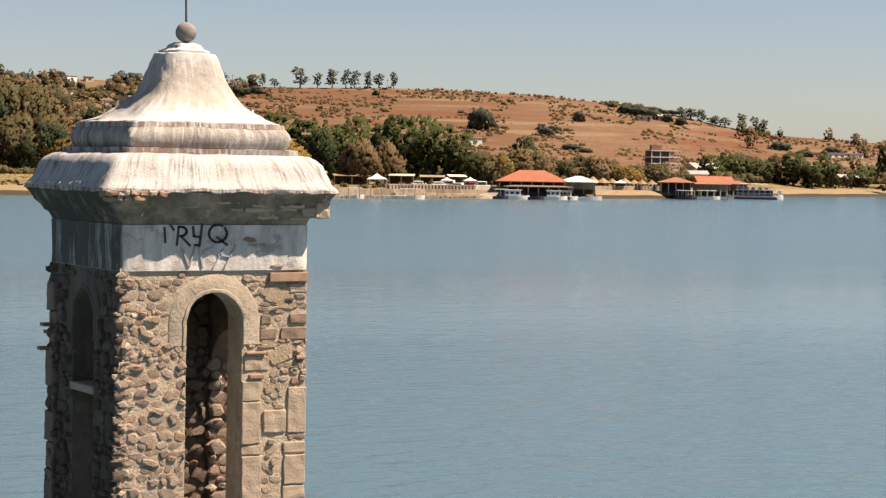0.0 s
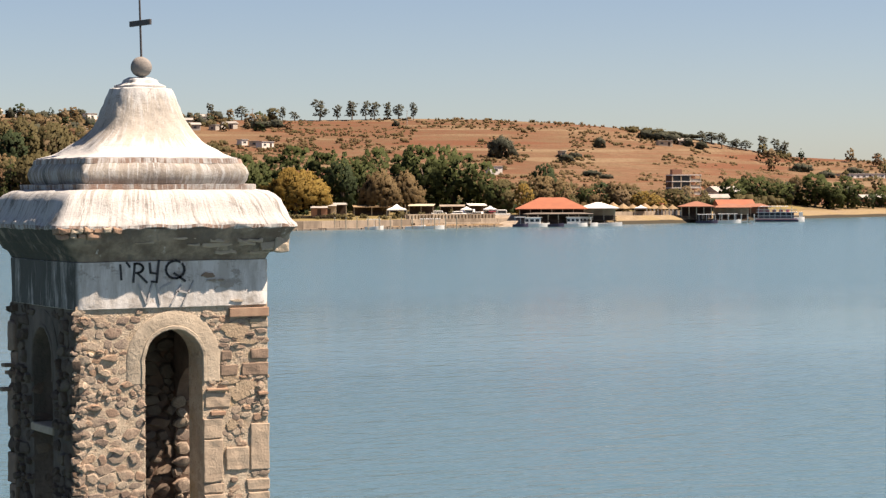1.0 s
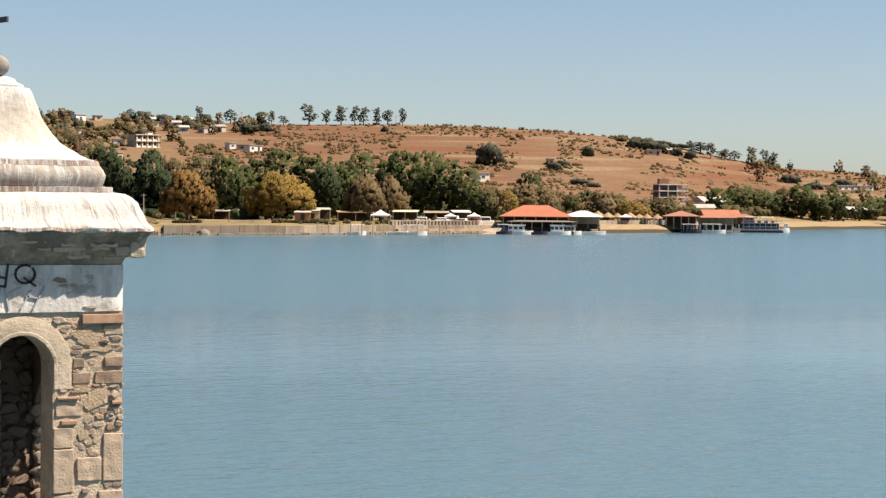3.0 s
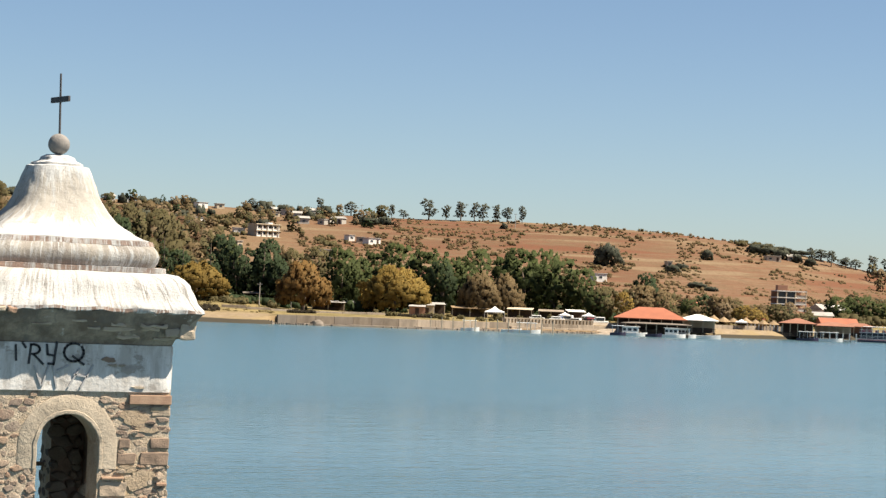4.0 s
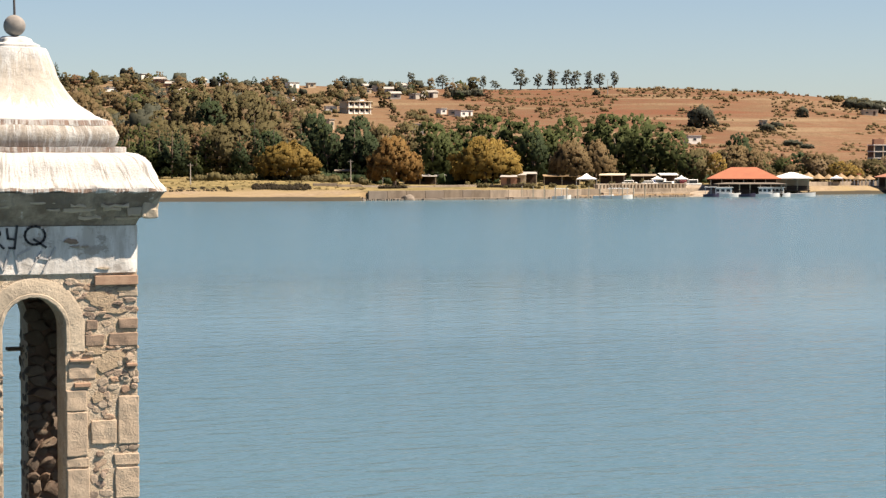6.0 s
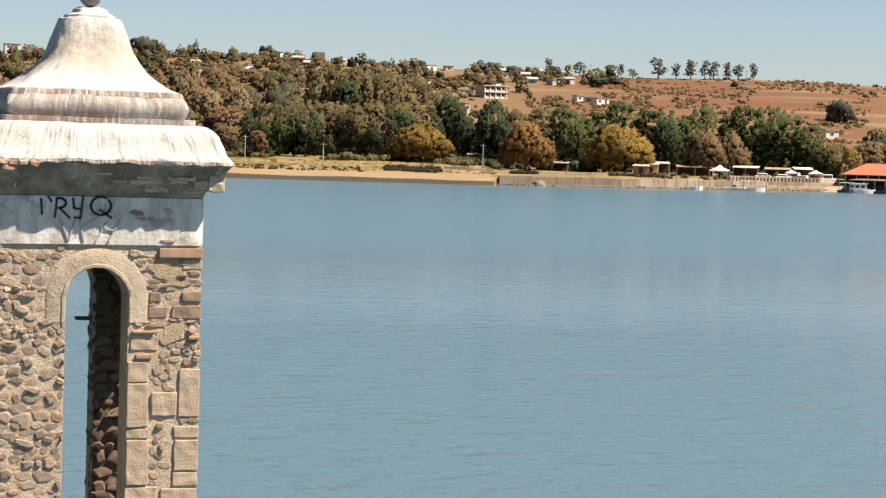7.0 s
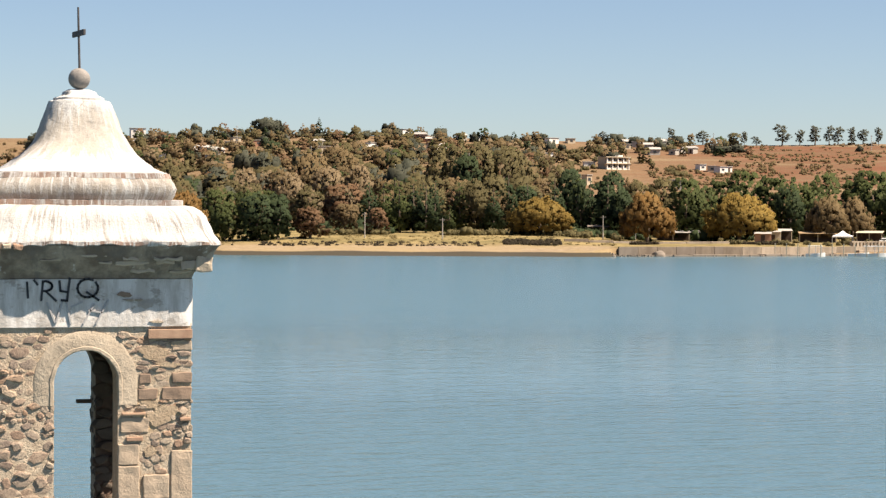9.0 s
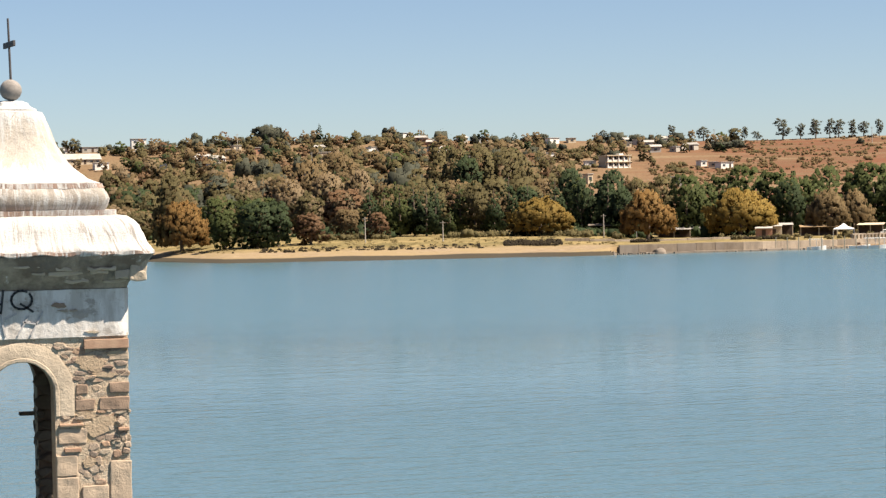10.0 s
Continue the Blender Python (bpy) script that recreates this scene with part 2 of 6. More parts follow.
def ground_material():
    m = Mat("dry_land", 0.95, 0.1)
    zone = m.node("Attribute")
    zone.attribute_name = "zone"
    part_of = m.node("SeparateColor")
    m.link(zone.outputs["Color"], part_of.inputs[0])
    big, mid, small = m.noise(0.012, 6, 0.68, (0.7, 1.6, 1)), m.noise(0.08, 6, 0.75), m.noise(0.6, 5, 0.7)
    soil = m.mix(m.ramp(big, (0.40, (0, 0, 0)), (0.58, (1, 1, 1))), (0.122, 0.060, 0.035), (0.172, 0.110, 0.066))
    terrace = m.noise(1.0, 4, 0.62, (0.006, 0.006, 0.258))
    soil = m.mix(m.ramp(mid, (0.42, (0, 0, 0)), (0.62, (0.8, 0.8, 0.8))), soil, (0.130, 0.088, 0.05))
    soil = m.mix(m.ramp(terrace, (0.40, (0.9, 0.9, 0.9)), (0.49, (0, 0, 0)), (0.51, (0, 0, 0)), (0.53, (0.7, 0.7, 0.7)), (0.545, (0, 0, 0))), soil, (0.135, 0.056, 0.031))
    soil = m.mix(m.ramp(terrace, (0.56, (0, 0, 0)), (0.60, (0.85, 0.85, 0.85))), soil, (0.190, 0.134, 0.081))
    soil = m.mix(part_of.outputs["Blue"], soil, m.mix(mid, (0.12, 0.084, 0.047), (0.206, 0.142, 0.082)))
    soil = m.mix(m.ramp(small, (0.36, (0.75, 0.75, 0.75)), (0.5, (0, 0, 0))), soil, (0.103, 0.06, 0.034))
    sand = m.mix(m.ramp(small, (0.35, (0, 0, 0)), (0.65, (1, 1, 1))), (0.185, 0.135, 0.085), (0.262, 0.198, 0.13))
    sand = m.mix(m.ramp(mid, (0.40, (0.7, 0.7, 0.7)), (0.6, (0, 0, 0))), sand, (0.232, 0.172, 0.086))
    grass = m.mix(m.ramp(mid, (0.40, (0, 0, 0)), (0.60, (1, 1, 1))), (0.13, 0.104, 0.045), (0.245, 0.182, 0.082))
    grass = m.mix(m.ramp(small, (0.36, (0.7, 0.7, 0.7)), (0.5, (0, 0, 0))), grass, (0.086, 0.069, 0.034))
    c = m.mix(part_of.outputs["Red"], soil, sand)
    c = m.mix(part_of.outputs["Green"], c, grass)
    # Dark waterline band: wet ground, with the bank's reflection painted in.
    edge_band = m.node("Attribute")
    edge_band.attribute_name = "wet_reflection"
    c = m.mix(m.ramp(m.mix(0.25, edge_band.outputs["Fac"], small), (0.42, (0, 0, 0)), (0.55, (1, 1, 1))), c, (0.05, 0.042, 0.03))
    return m.color(c).bump(small, 0.3, 0.6).m


def leaf_material(name, *tones):
    m = Mat(name, 0.75, 0.15)
    isle, ob = m.node("NewGeometry").outputs["Random Per Island"], m.node("ObjectInfo").outputs["Random"]
    c = m.ramp(isle, *[(i / (len(tones) - 1), tone) for i, tone in enumerate(tones)])
    c = m.mix(m.ramp(ob, (0.0, (0, 0, 0)), (1.0, (0.35, 0.35, 0.35))), c, tuple(0.65 * v for v in tones[0]))
    m.color(c)
    glow = m.node("BsdfTranslucent")
    m.link(c, glow.inputs["Color"])
    both = m.node("MixShader", Fac=0.62)
    m.link(m.b.outputs[0], both.inputs[1])
    m.link(glow.outputs[0], both.inputs[2])
    m.link(both.outputs[0], m.t.nodes["Material Output"].inputs["Surface"])
    return m.m


LEAF_DARK = leaf_material("dark_green_leaf", (0.055, 0.079, 0.040), (0.070, 0.096, 0.046), (0.086, 0.115, 0.054))
LEAF_GREEN = leaf_material("green_leaf", (0.086, 0.108, 0.040), (0.103, 0.125, 0.046), (0.123, 0.143, 0.055))
LEAF_GOLD = leaf_material("gold_willow_leaf", (0.235, 0.155, 0.045), (0.33, 0.225, 0.062), (0.37, 0.265, 0.085))
LEAF_ORANGE = leaf_material("orange_willow_leaf", (0.235, 0.135, 0.05), (0.31, 0.185, 0.068), (0.33, 0.215, 0.085))
LEAF_BROWN = leaf_material("brown_leaf", (0.217, 0.156, 0.082), (0.259, 0.187, 0.099), (0.290, 0.215, 0.116))
LEAF_TAN = leaf_material("tan_dry_leaf", (0.263, 0.196, 0.118), (0.308, 0.230, 0.140), (0.353, 0.269, 0.168))
LEAF_RUST = leaf_material("rust_leaf", (0.210, 0.124, 0.071), (0.242, 0.147, 0.084), (0.263, 0.168, 0.100))
LEAF_OLIVE = leaf_material("olive_leaf", (0.148, 0.125, 0.063), (0.178, 0.150, 0.073), (0.208, 0.176, 0.085))
# Umber leaves for brush that stands in for dark strips along the shore.
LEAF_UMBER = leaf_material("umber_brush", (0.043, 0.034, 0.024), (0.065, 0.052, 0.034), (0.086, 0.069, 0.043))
LEAF_STRAW = leaf_material("straw_grass", (0.206, 0.159, 0.073), (0.258, 0.202, 0.095), (0.292, 0.232, 0.112))
LEAF_GUM = leaf_material("grey_green_leaf", (0.095, 0.104, 0.076), (0.132, 0.137, 0.101), (0.168, 0.168, 0.122))
BARK = weathered("bark", (0.172, 0.129, 0.095), (0.095, 0.069, 0.052), 2, 8, 0.95, 0.03)
WALL_WHITE = weathered("white_house_paint", (0.76, 0.73, 0.68), (0.56, 0.53, 0.48), 0.5, 3)
WALL_CREAM = weathered("cream_house_paint", (0.533, 0.447, 0.327), (0.43, 0.353, 0.258), 0.5, 3)
WALL_GREY = weathered("bare_concrete", (0.396, 0.361, 0.318), (0.292, 0.267, 0.232), 0.5, 3)
WALL_BRICK = weathered("brick_house_wall", (0.396, 0.215, 0.138), (0.301, 0.155, 0.103), 0.5, 3)
ROOF_RED = weathered("red_roof_tile", (0.36, 0.125, 0.068), (0.26, 0.095, 0.056), 0.4, 4)
ROOF_RUST = weathered("rust_red_roof", (0.30, 0.135, 0.085), (0.21, 0.095, 0.062), 0.4, 4)
ROOF_TIN = weathered("pale_tin_roof", (0.40, 0.375, 0.345), (0.24, 0.22, 0.195), 0.4, 4)
CANVAS = weathered("white_canvas", (0.82, 0.81, 0.78), (0.70, 0.68, 0.65), 0.8, 6)
THATCH = weathered("palm_thatch", (0.31, 0.215, 0.12), (0.206, 0.138, 0.077), 1, 8)
DARK_WOOD = weathered("dark_timber", (0.086, 0.056, 0.039), (0.052, 0.034, 0.026), 1, 8)
GLASS = weathered("dark_window_glass", (0.052, 0.06, 0.069), (0.034, 0.039, 0.043), 0.5, 3, 0.15, 0.0)
QUAY_GREY = weathered("grey_quay_stone", (0.215, 0.176, 0.142), (0.129, 0.105, 0.083), 0.35, 4, 0.9, 0.05, (1, 1, 0.35))
QUAY_PALE = weathered("pale_quay_stone", (0.37, 0.30, 0.23), (0.165, 0.132, 0.10), 0.45, 4, 0.9, 0.05, (1, 1, 0.35))
QUAY_WORN = weathered("worn_quay_stone", (0.25, 0.20, 0.15), (0.115, 0.09, 0.068), 0.5, 4, 0.9, 0.05, (1, 1, 0.35))
HULL_WHITE = weathered("white_boat_paint", (0.78, 0.77, 0.74), (0.62, 0.61, 0.58), 0.8, 5, 0.6)
HULL_DARK = weathered("dark_boat_paint", (0.052, 0.043, 0.077), (0.034, 0.03, 0.052), 0.8, 5, 0.4)
BOAT_RED = weathered("red_boat_paint", (0.396, 0.06, 0.077), (0.292, 0.043, 0.06), 0.8, 5, 0.5)
BOAT_BLUE = weathered("blue_boat_paint", (0.086, 0.146, 0.344), (0.06, 0.103, 0.258), 0.8, 5, 0.5)
WATER, LAND = water_material(), ground_material()


# ---- building helpers ----
def mesh_of(name, verts, faces, material, smooth=False):
    me = bpy.data.meshes.new(name)
    me.from_pydata([tuple(v) for v in verts], [], faces)
    me.materials.append(material)
    if smooth:
        me.shade_smooth()
        me.set_sharp_from_angle(angle=radians(38))
    return me


def part(name, bm, material, parent=None, label="", m=None):
    """Links a bmesh, or a mesh, as one object under a thing or under a part."""
    if isinstance(bm, bmesh.types.BMesh):
        me = bpy.data.meshes.new(name)
        bmesh.ops.recalc_face_normals(bm, faces=bm.faces)
        bm.to_mesh(me)
        bm.free()
        me.materials.append(material)
    else:
        me = bm
    ob = new(name, me)
    ob.parent = parent
    if m is not None:
        ob.matrix_basis = m
    return tagged(ob, label)


def thing(name, label, category, m=None, group="", kind=""):
    ob = new(name)
    if m is not None:
        ob.matrix_basis = m
    return tagged(ob, label, category, group, kind)


def box(bm, x0, x1, y0, y1, z0, z1, bevel=0.0):
    made = bmesh.ops.create_cube(bm, size=1, matrix=Matrix.Translation(((x0 + x1) / 2, (y0 + y1) / 2, (z0 + z1) / 2)) @ Matrix.Diagonal((x1 - x0, y1 - y0, z1 - z0, 1)))
    if bevel:
        edges = {e for v in made["verts"] for e in v.link_edges}
        bmesh.ops.bevel(bm, geom=list(edges), offset=bevel, segments=2, affect="EDGES", profile=0.5)
    return bm


def boxes(*rows, bevel=0.0):
    bm = bmesh.new()
    for row in rows:
        box(bm, *row, bevel=bevel)
    return bm


def rod(bm, a, b, ra, rb, n=8):
    """A tapered rod from a to b."""
    a, b = Vector(a), Vector(b)
    turn = (b - a).to_track_quat("Z", "Y").to_matrix().to_4x4()
    bmesh.ops.create_cone(bm, cap_ends=True, segments=n, radius1=ra, radius2=rb, depth=(b - a).length, matrix=Matrix.Translation((a + b) / 2) @ turn)
    return bm


# Middle of the camera path; the far shore is placed to fit its view.
PATH_MID = (-9.8, -42.0)
SHORE_AZ = (-180, -120, -90, -60, -20, 0, 3, 6, 9, 11, 14, 17.5, 20, 24.5, 28, 31, 34, 37, 40, 45, 60, 90, 130, 180)
SHORE_R = (630, 670, 730, 780, 780, 728, 700, 637, 560, 514, 512, 512, 514, 536, 566, 594, 630, 721, 784, 840, 896, 728, 660, 630)
RIDGE_AZ = (-180, -60, 0, 5, 8.5, 11.7, 15, 18.7, 22, 24, 27.2, 29, 31, 32.5, 34, 35.5, 36.6, 39.4, 45, 60, 120, 180)
RIDGE_Z = (22, 25, 38, 42.5, 43, 45.4, 45, 43.4, 41.8, 41.3, 42, 41.4, 39.5, 37, 33.2, 27.4, 23.8, 20.6, 18, 17, 20, 22)


def shore_r(az):
    return float(np.interp(az, SHORE_AZ, SHORE_R))


def ground_z(az, r):
    """Height of the land at a bearing (degrees, from +y towards +x) and a distance from the middle of the camera path.
    """
    s = r - shore_r(az)
    if s < 0:
        return max(-6.0, s * 0.1)
    top = float(np.interp(az, RIDGE_AZ, RIDGE_Z))
    far = max(1036.0, shore_r(az) + 224)
    flat = float(np.interp(az, (19.5, 21.2, 33.5, 36), (0, 1, 1, 0)))
    if s < 112:
        wild = float(np.interp(s, (0, 28, 56, 112), (0, 2.2, 3.8, 4.5)))
        built = float(np.interp(s, (0, 3, 84, 112), (0, 2.1, 2.8, 3.6)))
        quay = float(np.interp(az, (20.7, 21.0, 29.5, 29.9), (0, 1, 1, 0)))
        built += (float(np.interp(s, (0, 0.5, 4.5, 5.2, 84, 112), (0, -0.4, -0.6, 2.1, 2.8, 3.6))) - built) * quay
        return wild + (built - wild) * flat
    foot = 4.5 - 0.9 * flat
    k = (s - 112) / (far - shore_r(az) - 112)
    if k < 1:
        return foot + (top - foot) * k**1.45
    return max(5.0, top - (r - far) * 0.006)


def spot(az, r, z=None, yaw=0.0):
    """A pose on the land at a bearing and distance: x to the right of one who looks from the camera path, y away from
    it.
    """
    a = radians(az)
    return pose(PATH_MID[0] + r * math.sin(a), PATH_MID[1] + r * math.cos(a), ground_z(az, r) if z is None else z, 0, 0, yaw - az)


# ---- land and water ----
def build_land():
    bearings = [-180 + 5 * i for i in range(36)] + [0.25 * i for i in range(1, 192)] + [50 + 5 * i for i in range(27)]
    steps = ([("k", v) for v in (0.02, 0.3, 0.7, 0.9, 0.97)] + [("s", v) for v in (0, 0.5, 2, 4.5, 5.2, 7, 12, 18, 24, 28, 36, 46, 56, 70, 84, 98, 112)]
             + [("f", i / 24) for i in range(1, 25)] + [("r", v) for v in (1100, 1300, 1700, 2500, 4600)])
    verts, zones, wet_reflection = [], [], []
    for az in bearings:
        rs = shore_r(az)
        far = max(1036.0, rs + 224)
        for how, v in steps:
            r = {"k": rs * v, "s": rs + v, "f": rs + 112 + (far - rs - 112) * v, "r": max(v, far + 20)}[how]
            a = radians(az)
            x, y = PATH_MID[0] + r * math.sin(a), PATH_MID[1] + r * math.cos(a)
            lift = 0.0
            if how == "f":
                lift = (2.2 * noise.noise((x * 0.012, y * 0.012, 3)) + 0.7 * noise.noise((x * 0.05, y * 0.05, 9))) * min(1, 6 * v) * (1 - v) ** 0.5
            elif how == "s" and 0 < v < 112:
                lift = 0.25 * noise.noise((x * 0.08, y * 0.08, 5))
            verts.append((x, y, ground_z(az, r) + lift))
            s = r - rs
            beach = float(np.interp(s, (26, 34), (1, 0)))
            quay = float(np.interp(az, (20.7, 21.0, 29.5, 29.9), (0, 1, 1, 0)))
            beach *= 1 - 0.85 * quay
            grass = float(np.interp(s, (24 - 20 * quay, 32 - 20 * quay, 112, 170), (0, 1, 1, 0))) * (1 if az < 37 else 0.4)
            village = float(np.interp(az, (1, 6, 19, 24), (0, 1, 1, 0))) * 0.8
            zones.append((beach, grass, village, 1))
            wet_reflection.append(float(np.interp(ground_z(az, r), (0.4, 1.25), (1, 0))))
    n, faces = len(steps), []
    for i in range(len(bearings)):
        j = (i + 1) % len(bearings)
        for k in range(n - 1):
            faces.append((i * n + k, j * n + k, j * n + k + 1, i * n + k + 1))
    faces.append(tuple(i * n for i in reversed(range(len(bearings)))))
    me = mesh_of("ground", verts, faces, LAND)
    me.shade_smooth()
    layer = me.color_attributes.new("zone", "FLOAT_COLOR", "POINT")
    for d, c in zip(layer.data, zones):
        d.color = c
    edge_band = me.attributes.new("wet_reflection", "FLOAT", "POINT")
    edge_band.data.foreach_set("value", wet_reflection)
    tagged(new("ground", me), "dry reddish hills and ochre lake shore", "ground", kind="structure")


build_land()
bm = bmesh.new()
bmesh.ops.create_circle(bm, cap_ends=True, segments=96, radius=1000, matrix=Matrix.Translation((PATH_MID[0], PATH_MID[1], 0)))
tagged(part("water", bm, WATER), "calm blue-grey lake with fine ripples", "lake", kind="structure")

# ---- bell tower ----
A, T = 1.96, 0.70          # half width and wall thickness
Z_BAND = 7.44              # top of the rubble shaft
ARCH_R, ARCH_OUT, ARCH_Z, FOOT_Z, SILL_Z = 0.588, 0.955, 6.41, 5.98, 1.2
tower = thing("bell_tower", "ruined stone bell tower with whitened roof in the lake", "bell tower", pose(0, 0, 0))


def arch_curve(r, bottom, n=16, centre=ARCH_Z):
    return [(r, bottom)] + [(r * math.cos(math.pi * i / n), centre + r * math.sin(math.pi * i / n)) for i in range(n + 1)] + [(-r, bottom)]


def wall_side(radius=ARCH_R, centre=ARCH_Z, aside=0.0):
    """One side of the shaft, its outside towards -y, with an arched opening through it."""
    verts, faces = [], []
    bottom = -6.0
    for y, half in ((-A, A), (-A + T, A - T)):
        base = len(verts)
        curve = [(x + aside, z) for x, z in arch_curve(radius, SILL_Z, 16, centre)]
        verts += [(x, y, z) for x, z in curve]
        verts += [(x, y, Z_BAND + 0.05) for x, z in curve]
        verts += [(half, y, SILL_Z), (half, y, Z_BAND + 0.05), (-half, y, SILL_Z), (-half, y, Z_BAND + 0.05)]
        verts += [(half, y, bottom), (-half, y, bottom)]
        n = len(curve)
        for i in range(n - 1):
            if abs(curve[i][0] - curve[i + 1][0]) > 1e-6:
                faces.append((base + i, base + i + 1, base + n + i + 1, base + n + i))
        e = base + 2 * n
        faces.append((e, base, base + 1, base + n + 1, e + 1))
        faces.append((base + n - 1, e + 2, e + 3, base + 2 * n - 2, base + n - 2))
        faces.append((e + 4, e + 5, e + 2, base + n - 1, base, e))
    half_count = len(verts) // 2
    n = len(arch_curve(ARCH_R, SILL_Z))
    for i in range(n):
        j = (i + 1) % n
        faces.append((i, j, half_count + j, half_count + i))
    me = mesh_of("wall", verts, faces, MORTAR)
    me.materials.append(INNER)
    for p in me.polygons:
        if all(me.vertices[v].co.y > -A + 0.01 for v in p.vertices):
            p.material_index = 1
    return me


# The +x side is unseen; its opening is widened to let sun onto the inner stones.
wall_mesh, broken_mesh = wall_side(), wall_side(1.0, 5.1, 0.17)
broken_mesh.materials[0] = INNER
# The -x wall takes the mortar that has its shade in the colour.
shaded_mesh = wall_side()
shaded_mesh.materials[0] = MORTAR_GRIMY_SHADE
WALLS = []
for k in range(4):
    WALLS.append(part("wall", (wall_mesh, broken_mesh, wall_mesh, shaded_mesh)[k], None, tower, "rubble stone wall with an arched opening", pose(0, 0, 0, 0, 0, 90 * k)))
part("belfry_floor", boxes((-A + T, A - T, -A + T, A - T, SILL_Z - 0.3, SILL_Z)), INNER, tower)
part("belfry_vault", boxes((-A + T - 0.05, A - T + 0.05, -A + T - 0.05, A - T + 0.05, Z_BAND - 0.05, Z_BAND + 0.3)), CORNICE, tower)


def arch_surround():
    ring = ((ARCH_R, 0.30), (ARCH_R, -0.02), (ARCH_R + 0.015, -0.036), (ARCH_R + 0.07, -0.036), (ARCH_R + 0.08, -0.018),
            (ARCH_OUT - 0.03, -0.022), (ARCH_OUT, -0.008), (ARCH_OUT, 0.06))
    n, m = 40, len(ring)
    verts, faces = [], []
    for i in range(-4, n + 5):
        u = min(max(i / n, 0), 1)
        drop = (max(-i, i - n, 0)) / 4 * (ARCH_Z - FOOT_Z)
        for r, y in ring:
            wob = 0.02 * noise.noise((r * 5, i * 0.35, 1.7))
            verts.append(((r + wob) * math.cos(math.pi * u), -A + y + wob, ARCH_Z + (r + wob) * math.sin(math.pi * u) - drop))
    for i in range(n + 8):
        for j in range(m - 1):
            faces.append((i * m + j, i * m + j + 1, (i + 1) * m + j + 1, (i + 1) * m + j))
    faces += [tuple(range(m)), tuple(reversed(range((n + 8) * m, (n + 9) * m)))]
    return mesh_of("arch_surround", verts, faces, ARCH, True)


surround = arch_surround()
for k in (0, 2):
    part("arch_surround", surround, None, tower, "smooth grey plaster arch surround", pose(0, 0, 0, 0, 0, 90 * k))


# Copy of the surround, darkened for the shaded -x wall.
shaded_surround = surround.copy()
shaded_surround.materials[0] = MORTAR_GRIMY_SHADE
part("arch_surround", shaded_surround, None, tower, "grimy plaster arch surround darkened for its shaded side", pose(0, 0, 0, 0, 0, 270))


def square_sweep(name, profile, material, parent, n=40, power=26.0, rough=0.012, ragged=(), label="", turned=None):
    """A moulded square tier: rows of half width and height. ragged: rows of (height, extra unevenness).
    turned: rows of (height, squareness, shift to +x, depth for width) where the plan changes on the way up."""
    rows = []
    for (d0, z0), (d1, z1) in zip(profile, profile[1:]):
        k = max(1, int(math.hypot(d1 - d0, z1 - z0) / 0.07))
        rows += [(d0 + (d1 - d0) * i / k, z0 + (z1 - z0) * i / k) for i in range(k)]
    rows.append(profile[-1])
    loop = []
    for k in range(4):
        for i in range(n):
            u = -1 + 2 * i / n
            x, y = ((u, -1), (1, u), (-u, 1), (-1, -u))[k]
            loop.append((x, y))
    verts, faces, m = [], [], len(loop)
    wide = sum(d for d, z in rows) / len(rows)
    along = [wide * 2 * j / n for j in range(m)] * len(rows)
    for d, z in rows:
        amp = rough + sum(a * max(0, 1 - abs(z - h) / 0.16) for h, a in ragged)
        square, aside, deep = power, 0.0, 1.0
        if turned:
            square, aside, deep = (float(np.interp(z, [row[0] for row in turned], [row[k] for row in turned])) for k in (1, 2, 3))
        for x, y in loop:
            s = (abs(x) ** square + abs(y) ** square) ** (-1 / square)
            x, y = x * s, y * s * deep
            p = Vector((x * d, y * d, z))
            w = noise.noise(p * 2.3) * amp + noise.noise(p * 8) * amp * 0.7
            verts.append((x * (d + w) + aside, y * (d + w), z + 0.7 * w))
    for i in range(len(rows) - 1):
        for j in range(m):
            k = (j + 1) % m
            faces.append((i * m + j, i * m + k, (i + 1) * m + k, (i + 1) * m + j))
    faces += [tuple(reversed(range(m))), tuple(range((len(rows) - 1) * m, len(rows) * m))]
    me = mesh_of(name, verts, faces, material, True)
    me.attributes.new("along", "FLOAT", "POINT").data.foreach_set("value", along)
    return part(name, me, None, parent, label)


U = 1.4


def tier(*rows):
    return [(d * U, z * U) for d, z in rows]


band = square_sweep("band", tier((1.40, 5.30), (1.43, 5.31), (1.435, 5.94), (1.3, 5.95)), BAND, tower, label="flaking whitewashed plaster band")
square_sweep("cornice", tier((1.2, 5.945), (1.425, 5.947), (1.44, 5.99), (1.46, 6.03), (1.52, 6.07), (1.56, 6.14), (1.64, 6.22), (1.69, 6.31), (1.735, 6.37), (1.745, 6.385), (1.2, 6.39)),
             CORNICE, tower, rough=0.024, ragged=((8.75, 0.03),), label="grimy projecting cornice")
square_sweep("eaves_course", tier((1.2, 6.385), (1.755, 6.387), (1.77, 6.40), (1.765, 6.44), (1.2, 6.445)), ROOF_EDGE, tower, rough=0.03, ragged=((8.96, 0.03),), label="broken eaves edge streaked white")
square_sweep("roof_skirt", tier((1.2, 6.43), (1.765, 6.435), (1.755, 6.46), (1.69, 6.54), (1.63, 6.66), (1.585, 6.77), (1.53, 6.85), (1.45, 6.90), (1.3, 6.92), (1.0, 6.925)),
             ROOF, tower, rough=0.026, ragged=((9.02, 0.03),), label="white-streaked sloping roof skirt")
